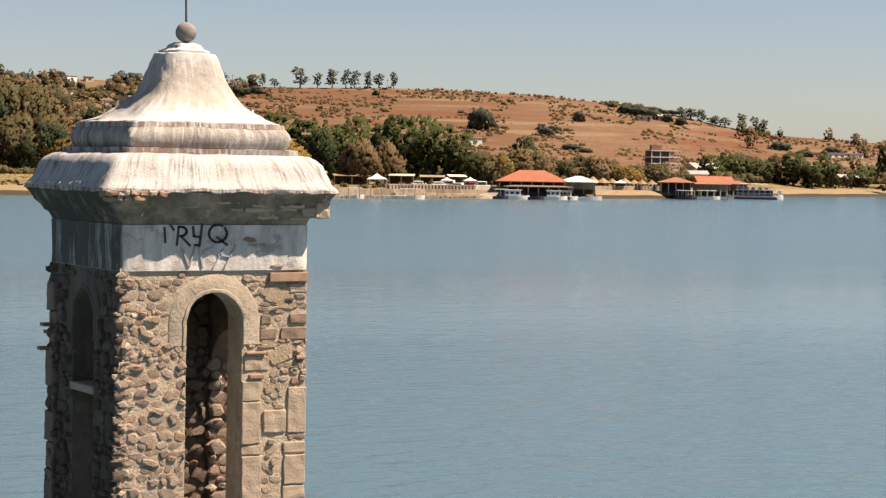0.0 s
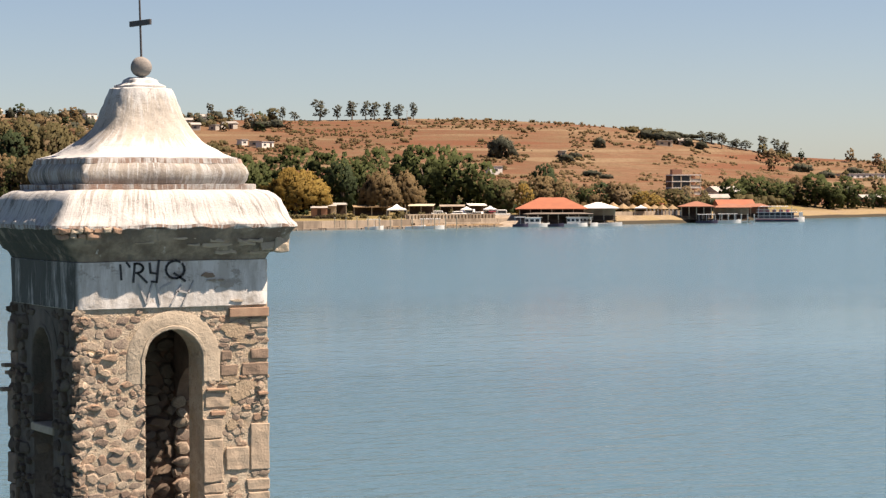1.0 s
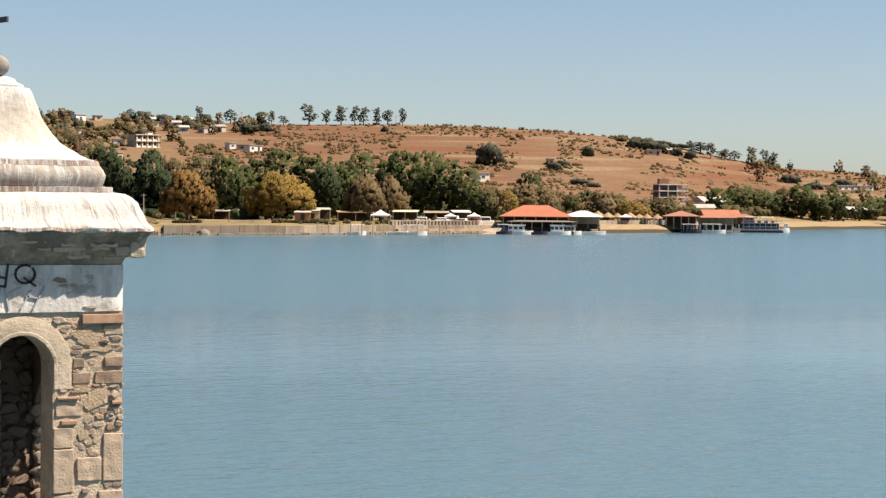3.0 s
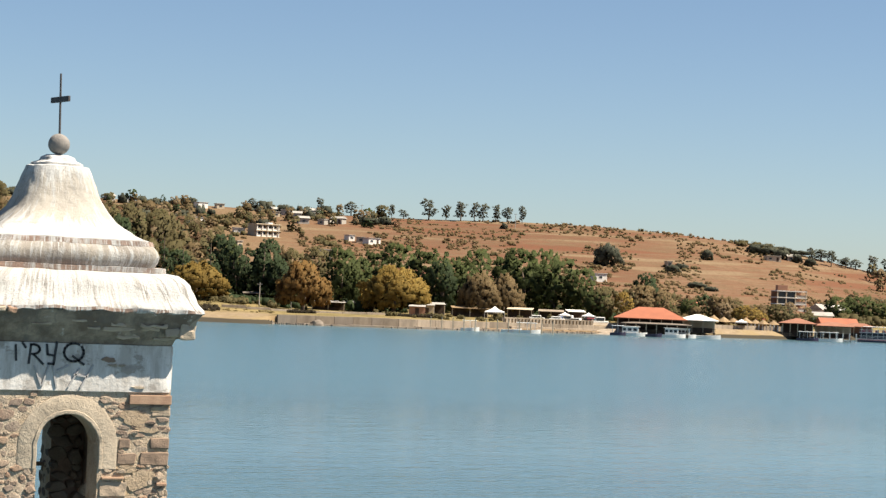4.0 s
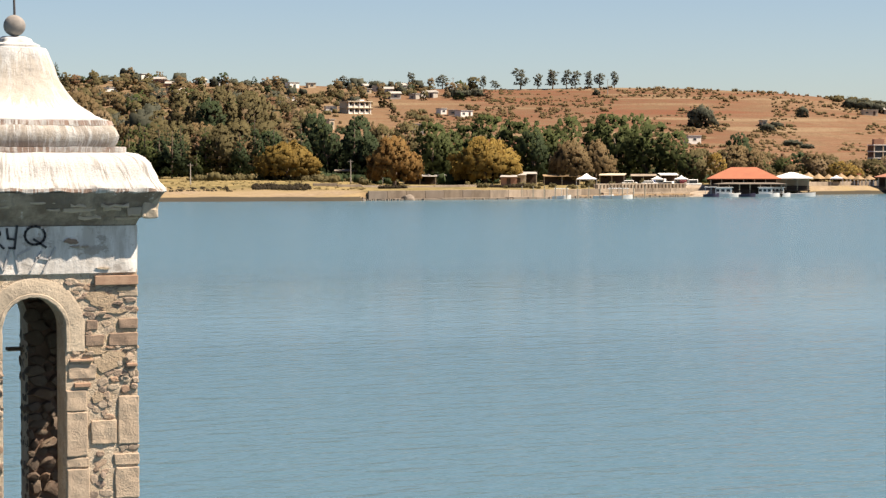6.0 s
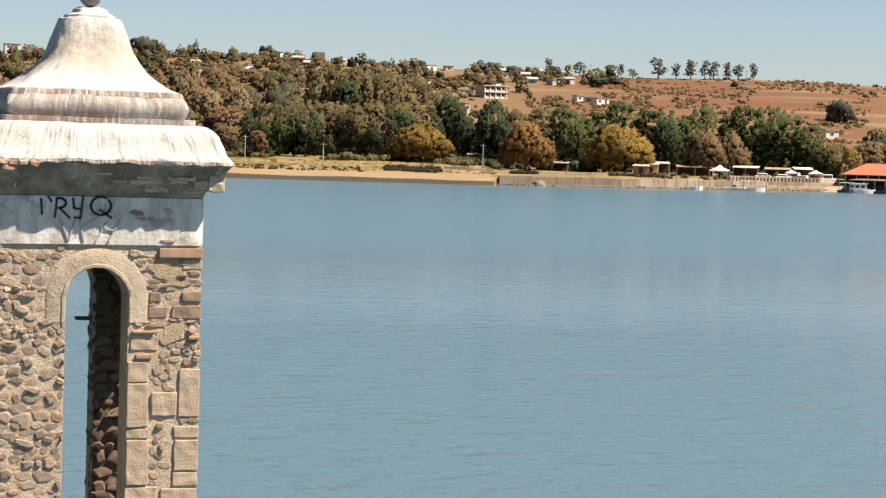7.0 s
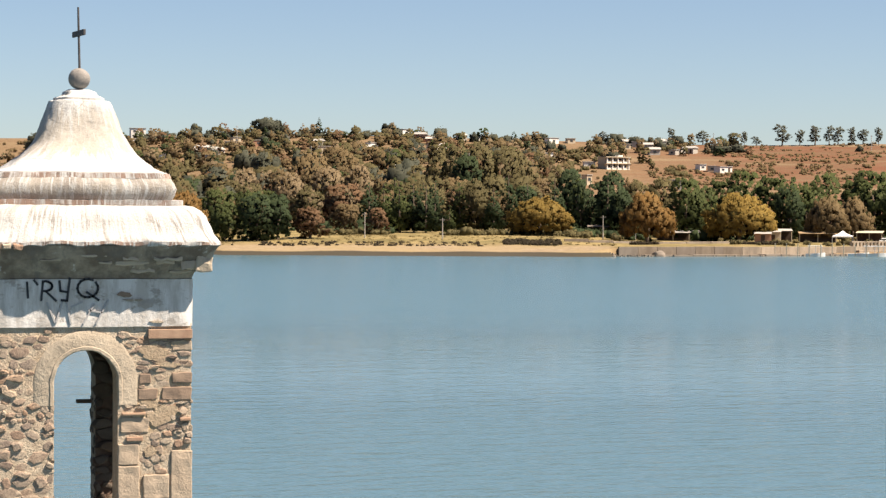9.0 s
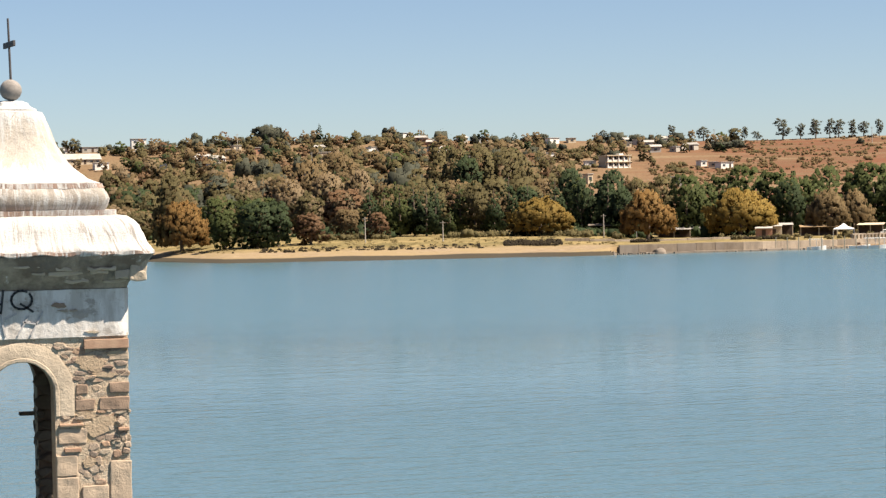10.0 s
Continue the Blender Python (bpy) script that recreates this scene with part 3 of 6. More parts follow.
square_sweep("slab", tier((1.0, 6.915), (1.32, 6.92), (1.325, 6.99), (1.0, 6.995)), ROOF_EDGE, tower, rough=0.016, label="thin brick slab streaked white")
square_sweep("roll_moulding", tier((1.0, 6.985), (1.19, 6.99), (1.225, 7.05), (1.245, 7.14), (1.225, 7.22), (1.175, 7.28), (1.0, 7.285)), ROLL, tower, rough=0.024, label="rounded plaster moulding streaked white")
square_sweep("upper_slab", tier((1.0, 7.275), (1.18, 7.28), (1.165, 7.345), (1.0, 7.365)), ROOF_EDGE, tower, rough=0.018, label="thin dark brick course streaked white")
square_sweep("bell_roof", tier((1.05, 7.345), (1.15, 7.347), (1.15, 7.36), (1.09, 7.375), (0.985, 7.42), (0.885, 7.50), (0.765, 7.61), (0.69, 7.70), (0.635, 7.78), (0.56, 7.94), (0.485, 8.13), (0.435, 8.28), (0.405, 8.345), (0.335, 8.36), (0.335, 8.39), (0.28, 8.41), (0.24, 8.43), (0.22, 8.475), (0.14, 8.51), (0.05, 8.515)),
             ROOF_BELL, tower, rough=0.022, label="bell-shaped plaster roof streaked with droppings",
             turned=((10.3, 14.0, 0.0, 1.0), (10.6, 6.0, 0.06, 0.96), (10.9, 4.0, 0.12, 0.90), (11.9, 3.6, 0.10, 0.88)))
bm = bmesh.new()
bmesh.ops.create_icosphere(bm, subdivisions=4, radius=0.147 * U, matrix=Matrix.Translation((0.09, -0.09, 8.655 * U)))
for v in bm.verts:
    v.co += (v.co - Vector((0.09, -0.09, 8.655 * U))) * (0.07 * noise.noise(v.co * 4))
for f in bm.faces:
    f.smooth = True
part("finial_ball", bm, BALL, tower, "weathered stone finial ball")
bm = bmesh.new()
rod(bm, (0.09, -0.09, 8.78 * U), (0.06, -0.09, 9.64 * U), 0.024, 0.02)
cross = part("cross", bm, IRON, tower, "rusted iron cross")
arm = boxes((-0.42, 0.42, -0.025, 0.025, -0.055, 0.055), bevel=0.008)
part("cross_arm", arm, IRON, cross, "", pose(0.075, -0.09, 9.28 * U, 0, 0, 98))

# Graffiti on the front of the band: plain bent strokes.


def strokes(name, lines, width, material, label):
    for line in lines:
        verts, faces = [], []
        for (x0, z0), (x1, z1) in zip(line, line[1:]):
            dx, dz = x1 - x0, z1 - z0
            length = math.hypot(dx, dz)
            nx, nz = -dz / length * width / 2, dx / length * width / 2
            ex, ez = dx / length * width / 3, dz / length * width / 3
            x0, x1 = x0 - 0.1, x1 - 0.1
            b = len(verts)
            for y in (-2.027, -2.0):
                verts += [(x0 - ex + nx, y, z0 - ez + nz), (x1 + ex + nx, y, z1 + ez + nz), (x1 + ex - nx, y, z1 + ez - nz), (x0 - ex - nx, y, z0 - ez - nz)]
            faces += [(b, b + 1, b + 2, b + 3)] + [(b + i, b + 4 + i, b + 4 + (i + 1) % 4, b + (i + 1) % 4) for i in range(4)]
        part(name, mesh_of(name, verts, faces, material), None, band, label)


def ring_of(x, z, rx, rz, a0=0, a1=360, n=14):
    return [(x + rx * math.cos(radians(a0 + (a1 - a0) * i / n)), z + rz * math.sin(radians(a0 + (a1 - a0) * i / n))) for i in range(n + 1)]


strokes("graffiti", [
    [(-0.99, 8.26), (-0.97, 7.98)], [(-0.86, 8.30), (-0.80, 8.22)],
    [(-0.70, 8.28), (-0.73, 7.93)], ring_of(-0.66, 8.19, 0.13, 0.09, 110, -100, 9), [(-0.64, 8.09), (-0.46, 7.92)],
    [(-0.40, 8.28), (-0.38, 8.10), (-0.26, 8.08)], [(-0.21, 8.33), (-0.26, 7.92), (-0.36, 7.93)],
    ring_of(0.12, 8.15, 0.19, 0.17, 60, 400), [(0.10, 8.08), (0.32, 7.93)]], 0.042, PAINT_DARK, "black spray-painted strokes")
strokes("faded_graffiti", [
    [(-0.62, 7.88), (-0.48, 7.52)], [(-0.34, 7.92), (-0.46, 7.52)], [(-0.27, 7.88), (-0.19, 7.50)], [(0.02, 7.90), (-0.18, 7.80)],
    [(0.24, 7.85), (0.04, 7.50)], [(0.50, 7.92), (0.28, 7.50)], [(0.14, 7.74), (0.38, 7.70)]], 0.03, PAINT_FADED, "faded grey spray-painted strokes")


# ---- trees ----
def leaf_cloud(rng, centres, radius, per, size, droop=0.0, flat=0.4, heart=None):
    """Many small bent leaves round the given centres, as arrays of corners."""
    k = len(centres)
    c = np.repeat(np.asarray(centres), per, 0)
    rad = np.repeat(np.asarray(radius), per)
    d = rng.normal(size=(k * per, 3))
    d /= np.linalg.norm(d, axis=1)[:, None]
    p = c + d * (rad * rng.uniform(0.7, 1.08, k * per))[:, None]
    n = d + np.array([0, 0, 0.25]) + rng.normal(size=d.shape) * flat
    n /= np.linalg.norm(n, axis=1)[:, None]
    u = np.cross(n, rng.normal(size=d.shape))
    if droop:
        u = u * (1 - droop) + np.array([0, 0, -1.0]) * droop
        u -= n * (u * n).sum(1)[:, None]
    u /= np.linalg.norm(u, axis=1)[:, None] + 1e-9
    v = np.cross(n, u)
    s = rng.uniform(0.6, 1.4, k * per)[:, None] * size
    long = 1.0 + 1.2 * droop
    corners = np.stack([p - u * s * long, p + v * s * 0.7 + n * s * 0.2, p + u * s * long, p - v * s * 0.7 + n * s * 0.2], 1)
    soft = d * 0.75 + np.array([0, 0, 0.2]) + n * 0.25
    if heart is not None:
        out = p - np.asarray(heart)
        soft = d * 0.2 + out / (np.linalg.norm(out, axis=1)[:, None] + 1e-6) * 0.85 + n * 0.08 + np.array([0, 0, 0.1])
    soft /= np.linalg.norm(soft, axis=1)[:, None]
    facing = np.cross(corners[:, 1] - corners[:, 0], corners[:, 2] - corners[:, 0])
    turned = (facing * soft).sum(1) < 0
    corners[turned] = corners[turned][:, ::-1]
    return np.concatenate([corners.reshape(-1, 3), np.repeat(soft, 4, 0)], 1)


def lobe_shape():
    bm = bmesh.new()
    bmesh.ops.create_cone(bm, cap_ends=True, segments=4, radius1=1, radius2=0.6, depth=1.5)
    verts, faces = np.array([v.co[:] for v in bm.verts]), [[v.index for v in f.verts] for f in (bmesh.ops.triangulate(bm, faces=bm.faces)["faces"])]
    bm.free()
    return verts, np.array(faces)


LOBE = lobe_shape()


def lobes(rng, centres, radius, fill=0.8, heart=None):
    """The close inner foliage of each clump: small uneven masses that the outer leaves stand on."""
    verts, faces = LOBE
    c, rad = np.asarray(centres), np.asarray(radius)
    p = verts[None] * (rad[:, None] * rng.uniform(0.7, 1.15, (len(c), len(verts))) * fill)[:, :, None] + c[:, None]
    soft = np.repeat(verts[None], len(c), 0) * 0.75 + np.array([0, 0, 0.15])
    if heart is not None:
        out = p - np.asarray(heart)
        soft = soft * 0.25 + out / (np.linalg.norm(out, axis=2)[:, :, None] + 1e-6) * 0.85
    soft /= np.linalg.norm(soft, axis=2)[:, :, None]
    f = faces[None] + (np.arange(len(c)) * len(verts))[:, None, None]
    return np.concatenate([p, soft], 2).reshape(-1, 6), f.reshape(-1, 3)


def crown_mesh(name, material, corners, core=None):
    n = len(corners) // 4
    faces = [(4 * i, 4 * i + 1, 4 * i + 2, 4 * i + 3) for i in range(n)]
    if core is not None:
        faces += [tuple(int(k) for k in f) for f in core[1] + len(corners)]
        corners = np.concatenate([corners, core[0]])
    me = mesh_of(name, corners[:, :3], faces, material)
    me.shade_smooth()
    me.normals_split_custom_set_from_vertices([tuple(v) for v in corners[:, 3:]])
    return me


def crown_centres(rng, kind, count):
    """Places and sizes of the leaf clumps of a crown one unit wide and high, grouped on its limbs."""
    out, rad = [], []
    limbs = [(0.0, 0.0, 0.68, 0.25)]
    for i in range(8 if kind == "broad" else 6):
        a, q = 2.4 * i + float(rng.uniform(-0.5, 0.5)), float(rng.uniform(0.14, 0.29))
        limbs.append((q * math.cos(a), q * math.sin(a), float(rng.uniform(0.30, 0.74)), float(rng.uniform(0.15, 0.23))))
    for i in range(5):
        a, q = 1.3 * i + float(rng.uniform(-0.4, 0.4)), float(rng.uniform(0.16, 0.31))
        limbs.append((q * math.cos(a), q * math.sin(a), float(rng.uniform(0.14, 0.30)), float(rng.uniform(0.14, 0.2))))
    spread = [float(v) for v in rng.uniform(0.75, 1.12, 24)]
    while len(out) < count:
        x, y, z = rng.uniform(-0.5, 0.5), rng.uniform(-0.5, 0.5), rng.uniform(0, 1)
        q, turn = math.hypot(x, y), math.atan2(y, x)
        if kind == "pine":
            tier_at = int(z * 8)
            reach = 0.47 * (1.02 - z) ** 0.8 * spread[(tier_at * 3 + int(turn * 1.9 + 6)) % 24] * (0.78 + 0.34 * (1 - (z * 8) % 1.0))
            ok = 0.06 < z < 0.97 and q < reach and q > 0.35 * reach
            r = rng.uniform(0.03, 0.055) * (1.25 - 0.6 * z)
        elif kind == "willow":
            reach = 0.47 * spread[int(turn * 3.5 + 11) % 24] ** 0.35
            top = (0.90 + 0.06 * math.sin(3 * turn + 9 * q)) * math.sqrt(max(0, 1 - (q / reach) ** 2.3))
            skirt = 0.02 + 0.13 * spread[int(turn * 3.5 + 11) % 24] + 0.14 * (q < 0.22)
            ok = skirt < z < max(top, 0.55 * (q < reach) * (q > 0.3)) and (z > 0.6 * top or q > 0.30)
            r = rng.uniform(0.028, 0.055)
        elif kind == "gum":
            near = min(math.dist((x, y, z), (0.8 * a, 0.8 * b, c + 0.08)) / (d * 0.8) for a, b, c, d in limbs)
            ok = 0.2 < z < 0.98 and 0.35 < near < 1
            r = rng.uniform(0.035, 0.075)
        elif kind == "bush":
            near = min(math.dist((x, y, z), (a * 1.15, b * 1.15, c * 0.72)) / (d * 1.15) for a, b, c, d in limbs)
            ok = 0.04 < z < 0.9 and 0.4 < near < 1
            r = rng.uniform(0.05, 0.10)
        else:
            near = min(math.dist((x, y, z), (a, b, c)) / d for a, b, c, d in limbs)
            ok = 0.02 < z < 0.97 and 0.6 < near < 1.05
            r = rng.uniform(0.03, 0.062)
        if ok:
            out.append((x, y, z))
            rad.append(r)
    return out, rad


def trunk_mesh(rng, kind):
    bm = bmesh.new()
    top = {"pine": 0.93, "willow": 0.5, "gum": 0.8, "bush": 0.2}.get(kind, 0.5)
    lean = rng.uniform(-0.03, 0.03, 2)
    mid = (lean[0], lean[1], top * 0.5)
    rod(bm, (0, 0, -0.03), mid, 0.035, 0.026, 7)
    rod(bm, mid, (lean[0] * 2, lean[1] * 2, top), 0.027, 0.008, 7)
    for i in range(5 if kind != "pine" else 0):
        a, z = rng.uniform(0, 6.28), top * rng.uniform(0.45, 0.9)
        reach = rng.uniform(0.18, 0.32)
        rod(bm, (lean[0], lean[1], z), (reach * math.cos(a), reach * math.sin(a), z + rng.uniform(0.12, 0.3)), 0.018, 0.005, 5)
    me = bpy.data.meshes.new("trunk")
    bm.to_mesh(me)
    bm.free()
    me.materials.append(BARK)
    return me


TALL = {"willow": 0.8, "broad": 1.3, "pine": 1.7, "gum": 1.3, "bush": 0.7}  # height for width
KINDS = {  # shape, leaf, clumps, leaves a clump, leaf size, droop, label
    "willow_gold": ("willow", LEAF_GOLD, 420, 18, 0.013, 0.7, "golden autumn willow with a drooping crown"),
    "willow_orange": ("willow", LEAF_ORANGE, 420, 18, 0.013, 0.7, "orange-brown autumn willow with a rounded crown"),
    "willow_brown": ("willow", LEAF_BROWN, 400, 16, 0.013, 0.7, "brownish thinning willow by the shore"),
    "broad_yellow": ("broad", LEAF_OLIVE, 270, 12, 0.018, 0.0, "yellow-green leafy tree on the shore"),
    "broad_brown": ("broad", LEAF_BROWN, 260, 11, 0.017, 0.0, "brown half-bare tree in the dry season"),
    "broad_tan": ("broad", LEAF_TAN, 230, 10, 0.016, 0.0, "tan dried-out tree with a thin crown"),
    "broad_gold": ("broad", LEAF_GOLD, 260, 11, 0.017, 0.0, "yellowing leafy tree behind the quay"),
    "broad_rust": ("broad", LEAF_RUST, 260, 11, 0.018, 0.0, "reddish-brown bushy tree on the bank"),
    "broad_olive": ("broad", LEAF_OLIVE, 260, 11, 0.018, 0.0, "dull olive tree on the hillside"),
    "broad_green": ("broad", LEAF_GREEN, 280, 11, 0.018, 0.0, "full green tree in the lakeside park"),
    "dark_green": ("broad", LEAF_DARK, 280, 11, 0.018, 0.0, "dense dark green tree near the water"),
    "pine": ("pine", LEAF_DARK, 270, 11, 0.019, 0.0, "dark green conifer with a pointed top"),
    "green_pine": ("pine", LEAF_GREEN, 270, 11, 0.019, 0.0, "green conifer with a broad pointed crown"),
    "gum": ("gum", LEAF_GUM, 90, 18, 0.022, 0.0, "tall grey-green gum tree on the ridge"),
    "hill_tree": ("bush", LEAF_GUM, 110, 18, 0.024, 0.0, "low grey-green tree on the dry hill"),
}
PROTO = {}


def crown_shape(rng, shape, clumps, per, size, droop, grow=1.0):
    """Leaves and inner masses of a crown one unit wide and high, with clumps that stay round when it is stretched to its height."""
    centres, radius = crown_centres(rng, shape, clumps)
    tall = TALL[shape]
    centres = np.asarray(centres) * np.array([1, 1, tall])
    radius = np.asarray(radius) * grow
    heart = (0, 0, 0.42 * tall)
    leaves = leaf_cloud(rng, centres, radius * 1.15, per, size, droop, 0.4, heart)
    inner = lobes(rng, centres, radius, 0.75 if shape == "gum" else 1.02, heart)
    for k in (leaves, inner[0]):
        k[:, 2] /= tall
    return leaves, inner


def tree(kind, az, r, h, w, rng):
    shape, leaf, clumps, per, size, droop, label = KINDS[kind]
    key = (kind, int(rng.integers(3)))
    m = spot(az, r) @ pose(0, 0, -0.1, 0, 0, float(rng.uniform(0, 360))) @ Matrix.Diagonal((w, w, h, 1))
    if key in PROTO:
        again = copy_thing(PROTO[key], m)
        again.matrix_basis = m
        return again
    own = np.random.default_rng(100 + 10 * list(KINDS).index(kind) + key[1])
    root = thing("tree", label, "tree", m, "trees on the far shore")
    part("trunk", trunk_mesh(own, shape), None, root)
    part("crown", crown_mesh("crown", leaf, *crown_shape(own, shape, clumps, per, size, droop)), None, root)
    PROTO[key] = root
    return root


WILLOW_GOLD = [
    (18.97, 594, 10.9, 17.5), (23.97, 599, 14.0, 18.2),
]
WILLOW_ORANGE = [
    (9.93, 566, 13.6, 13.0),
    (21.65, 591, 13.5, 14.4),
]
WILLOW_BROWN = [
    (26.14, 610, 13.0, 10.7), (26.76, 616, 12.9, 9.6),
]
BROAD_YELLOW = [
    (29.2, 616, 10.2, 8.2), (9.59, 630, 20.1, 12.6), (10.79, 640, 12.5, 9.5),
    (21.95, 655, 17.5, 11.0), (21.35, 648, 16.5, 9.0), (17.25, 640, 15.5, 11.5), (13.0, 640, 13.5, 11.0),
]
BROAD_TAN = [
    (12.6, 660, 17.0, 12.0), (13.5, 690, 18.0, 13.0), (14.3, 720, 17.0, 12.0), (13.1, 640, 12.5, 9.0),
    (14.0, 655, 13.0, 9.0), (12.0, 700, 16.0, 12.0), (11.4, 730, 15.0, 12.0),
]
BROAD_RUST = [
    (13.18, 560, 8.6, 9.4), (14.84, 592, 7.6, 7.6),
]
BROAD_BROWN = [
    (14.03, 596, 8.8, 8.6), (17.93, 640, 11.0, 8.0), (36.73, 800, 10.4, 8.5),
    (30.18, 630, 11.9, 9.8), (30.71, 637, 10.7, 8.0), (21.28, 670, 16.6, 9.7), (32.30, 672, 9.8, 10.1),
    (12.94, 720, 20.3, 14.0), (13.78, 745, 21.9, 14.5), (12.46, 690, 16.4, 11.7),
]
BROAD_GOLD = [
    (29.78, 614, 9.6, 5.6), (32.85, 648, 7.0, 9.0), (33.15, 655, 5.6, 6.0),
]
CANOPY = [
    (16.75, 760, 22.5, 13.0), (17.3, 752, 23.5, 14.5), (17.9, 758, 21.5, 13.0), (18.3, 766, 19.0, 11.0), (16.3, 772, 18.0, 11.0),
]
BROAD_GREEN = [
    (11.02, 552, 9.8, 7.2), (10.75, 600, 13.0, 8.5), (11.6, 600, 12.0, 8.0), (22.62, 610, 17.9, 10.0), (22.96, 630, 14.3, 7.8),
    (22.76, 627, 17.4, 11.6), (24.12, 658, 19.8, 13.2), (24.91, 652, 18.4, 12.4), (25.98, 658, 19.5, 11.5),
    (27.26, 647, 20.7, 14.9), (28.02, 637, 18.1, 13.4), (28.70, 633, 15.8, 9.5), (29.10, 616, 9.4, 7.1),
    (23.56, 658, 17.0, 9.9), (25.55, 641, 16.2, 9.6), (26.77, 669, 18.4, 11.7), (35.14, 749, 9.9, 8.6),
    (35.63, 756, 10.2, 9.8), (36.31, 763, 8.4, 9.5), (37.18, 770, 12.4, 12.7), (38.00, 777, 11.8, 8.9),
    (39.69, 805, 18.4, 11.1), (37.65, 767, 9.7, 7.7), (27.70, 666, 20.7, 11.0), (38.84, 798, 6.9, 8.0),
]
DARK_GREEN = [
    (11.85, 552, 12.9, 9.0), (12.35, 558, 12.2, 8.0), (17.0, 745, 20.0, 11.0), (20.76, 633, 19.4, 9.8), (19.69, 647, 18.9, 9.7),
    (20.5, 633, 16.2, 9.0), (30.36, 658, 15.7, 7.2), (19.99, 623, 16.3, 6.2), (25.18, 633, 16.2, 7.9),
    (20.99, 616, 14.0, 8.6),
]
PINE = [
    (14.58, 640, 14.2, 8.5), (15.75, 622, 14.4, 8.6), (16.05, 616, 14.0, 8.2), (13.16, 1029, 9.4, 4.6),
    (20.20, 630, 15.7, 6.9), (18.13, 640, 17.5, 7.5), (17.75, 634, 13.3, 7.0), (20.62, 622, 18.8, 9.4), (19.30, 640, 16.2, 8.2),
    (16.25, 640, 15.0, 7.0), (18.6, 640, 14.5, 7.0),
]
GREEN_PINE = [
    (14.99, 626, 14.6, 8.0), (15.39, 618, 15.0, 8.4), (16.67, 590, 8.6, 4.2), (19.85, 632, 16.8, 8.0), (15.2, 650, 16.0, 8.0),
    (16.9, 640, 15.0, 7.5),
]
GUM = [
    (6.55, 1033, 4.6, 2.6), (6.78, 1033, 4.2, 2.2), (6.98, 1033, 5.6, 2.6), (7.12, 1033, 5.0, 2.4),
    (20.33, 1033, 5.0, 3.6), (20.52, 1033, 4.1, 3.1), (22.06, 1033, 6.9, 3.4), (22.83, 1036, 6.1, 4.7),
    (23.86, 1036, 6.0, 2.6), (24.16, 1036, 3.7, 3.6), (24.80, 1033, 8.7, 5.7), (25.24, 1033, 6.9, 3.4),
    (25.61, 1033, 8.0, 5.2), (25.96, 1036, 7.7, 3.6), (26.18, 1033, 7.5, 4.1), (26.51, 1033, 7.2, 3.6),
    (26.79, 1036, 6.4, 4.1), (27.17, 1030, 7.8, 2.8), (34.69, 1033, 4.1, 6.7), (35.22, 1033, 2.6, 4.6),
    (35.55, 1033, 3.6, 4.6), (35.98, 1033, 5.9, 4.4), (36.32, 1033, 5.8, 3.9), (36.52, 1033, 5.7, 3.1),
    (38.83, 1039, 3.3, 2.9), (34.45, 1024, 4.4, 3.4), (34.95, 1022, 5.6, 3.6), (35.3, 1028, 4.0, 3.0),
]
HILL_TREE = [
    (29.36, 906, 10.3, 10.9), (31.86, 961, 5.5, 4.8), (21.17, 1023, 5.5, 7.7), (21.67, 1025, 4.0, 6.1),
    (11.81, 1033, 9.7, 11.8), (12.12, 1033, 8.8, 3.6), (10.04, 1033, 7.6, 5.7), (18.78, 1032, 4.6, 6.2),
    (23.68, 1005, 4.8, 7.0), (26.71, 1008, 3.5, 3.0), (33.23, 1033, 2.3, 10.3), (33.66, 1034, 2.3, 10.3),
    (34.15, 1035, 2.5, 10.3), (31.00, 901, 4.0, 5.9), (31.22, 917, 3.0, 5.0), (6.37, 998, 10.9, 17.4),
    (11.88, 1033, 9.9, 10.3), (31.57, 856, 3.0, 8.6), (31.92, 850, 2.4, 6.4),
    (23.22, 1003, 4.4, 10.0), (33.05, 1012, 4.6, 7.0), (33.4, 1010, 5.0, 8.0), (33.75, 1008, 5.0, 7.0), (34.1, 1006, 4.4, 6.0), (34.4, 1004, 4.0, 6.0), (36.9, 980, 4.6, 9.0), (37.5, 960, 4.2, 8.0), (38.2, 985, 4.0, 8.0), (36.2, 900, 4.4, 7.0),
]

RNG = np.random.default_rng(7)
WIDER = {"pine": 1.25, "dark_green": 1.25, "broad_green": 1.25, "willow_gold": 1.08, "willow_orange": 1.12, "willow_brown": 1.2, "green_pine": 1.2, "gum": 1.9, "hill_tree": 1.2}
for kind, rows in (("willow_gold", WILLOW_GOLD), ("willow_orange", WILLOW_ORANGE), ("willow_brown", WILLOW_BROWN), ("broad_yellow", BROAD_YELLOW),
                   ("broad_brown", BROAD_BROWN), ("broad_tan", BROAD_TAN), ("broad_rust", BROAD_RUST), ("broad_gold", BROAD_GOLD), ("broad_olive", CANOPY), ("green_pine", GREEN_PINE), ("broad_green", BROAD_GREEN), ("dark_green", DARK_GREEN), ("pine", PINE), ("gum", GUM), ("hill_tree", HILL_TREE)):
    for az, r, h, w in rows:
        tree(kind, az, r, h * ((1.35 if az > 34 else 1.15) if kind == "gum" else 1), w * WIDER.get(kind, 1.06), RNG)

# The wooded village slope, thinning out towards the red hill: the nearer trees singly, the far woods as masses.
WOODS = {}


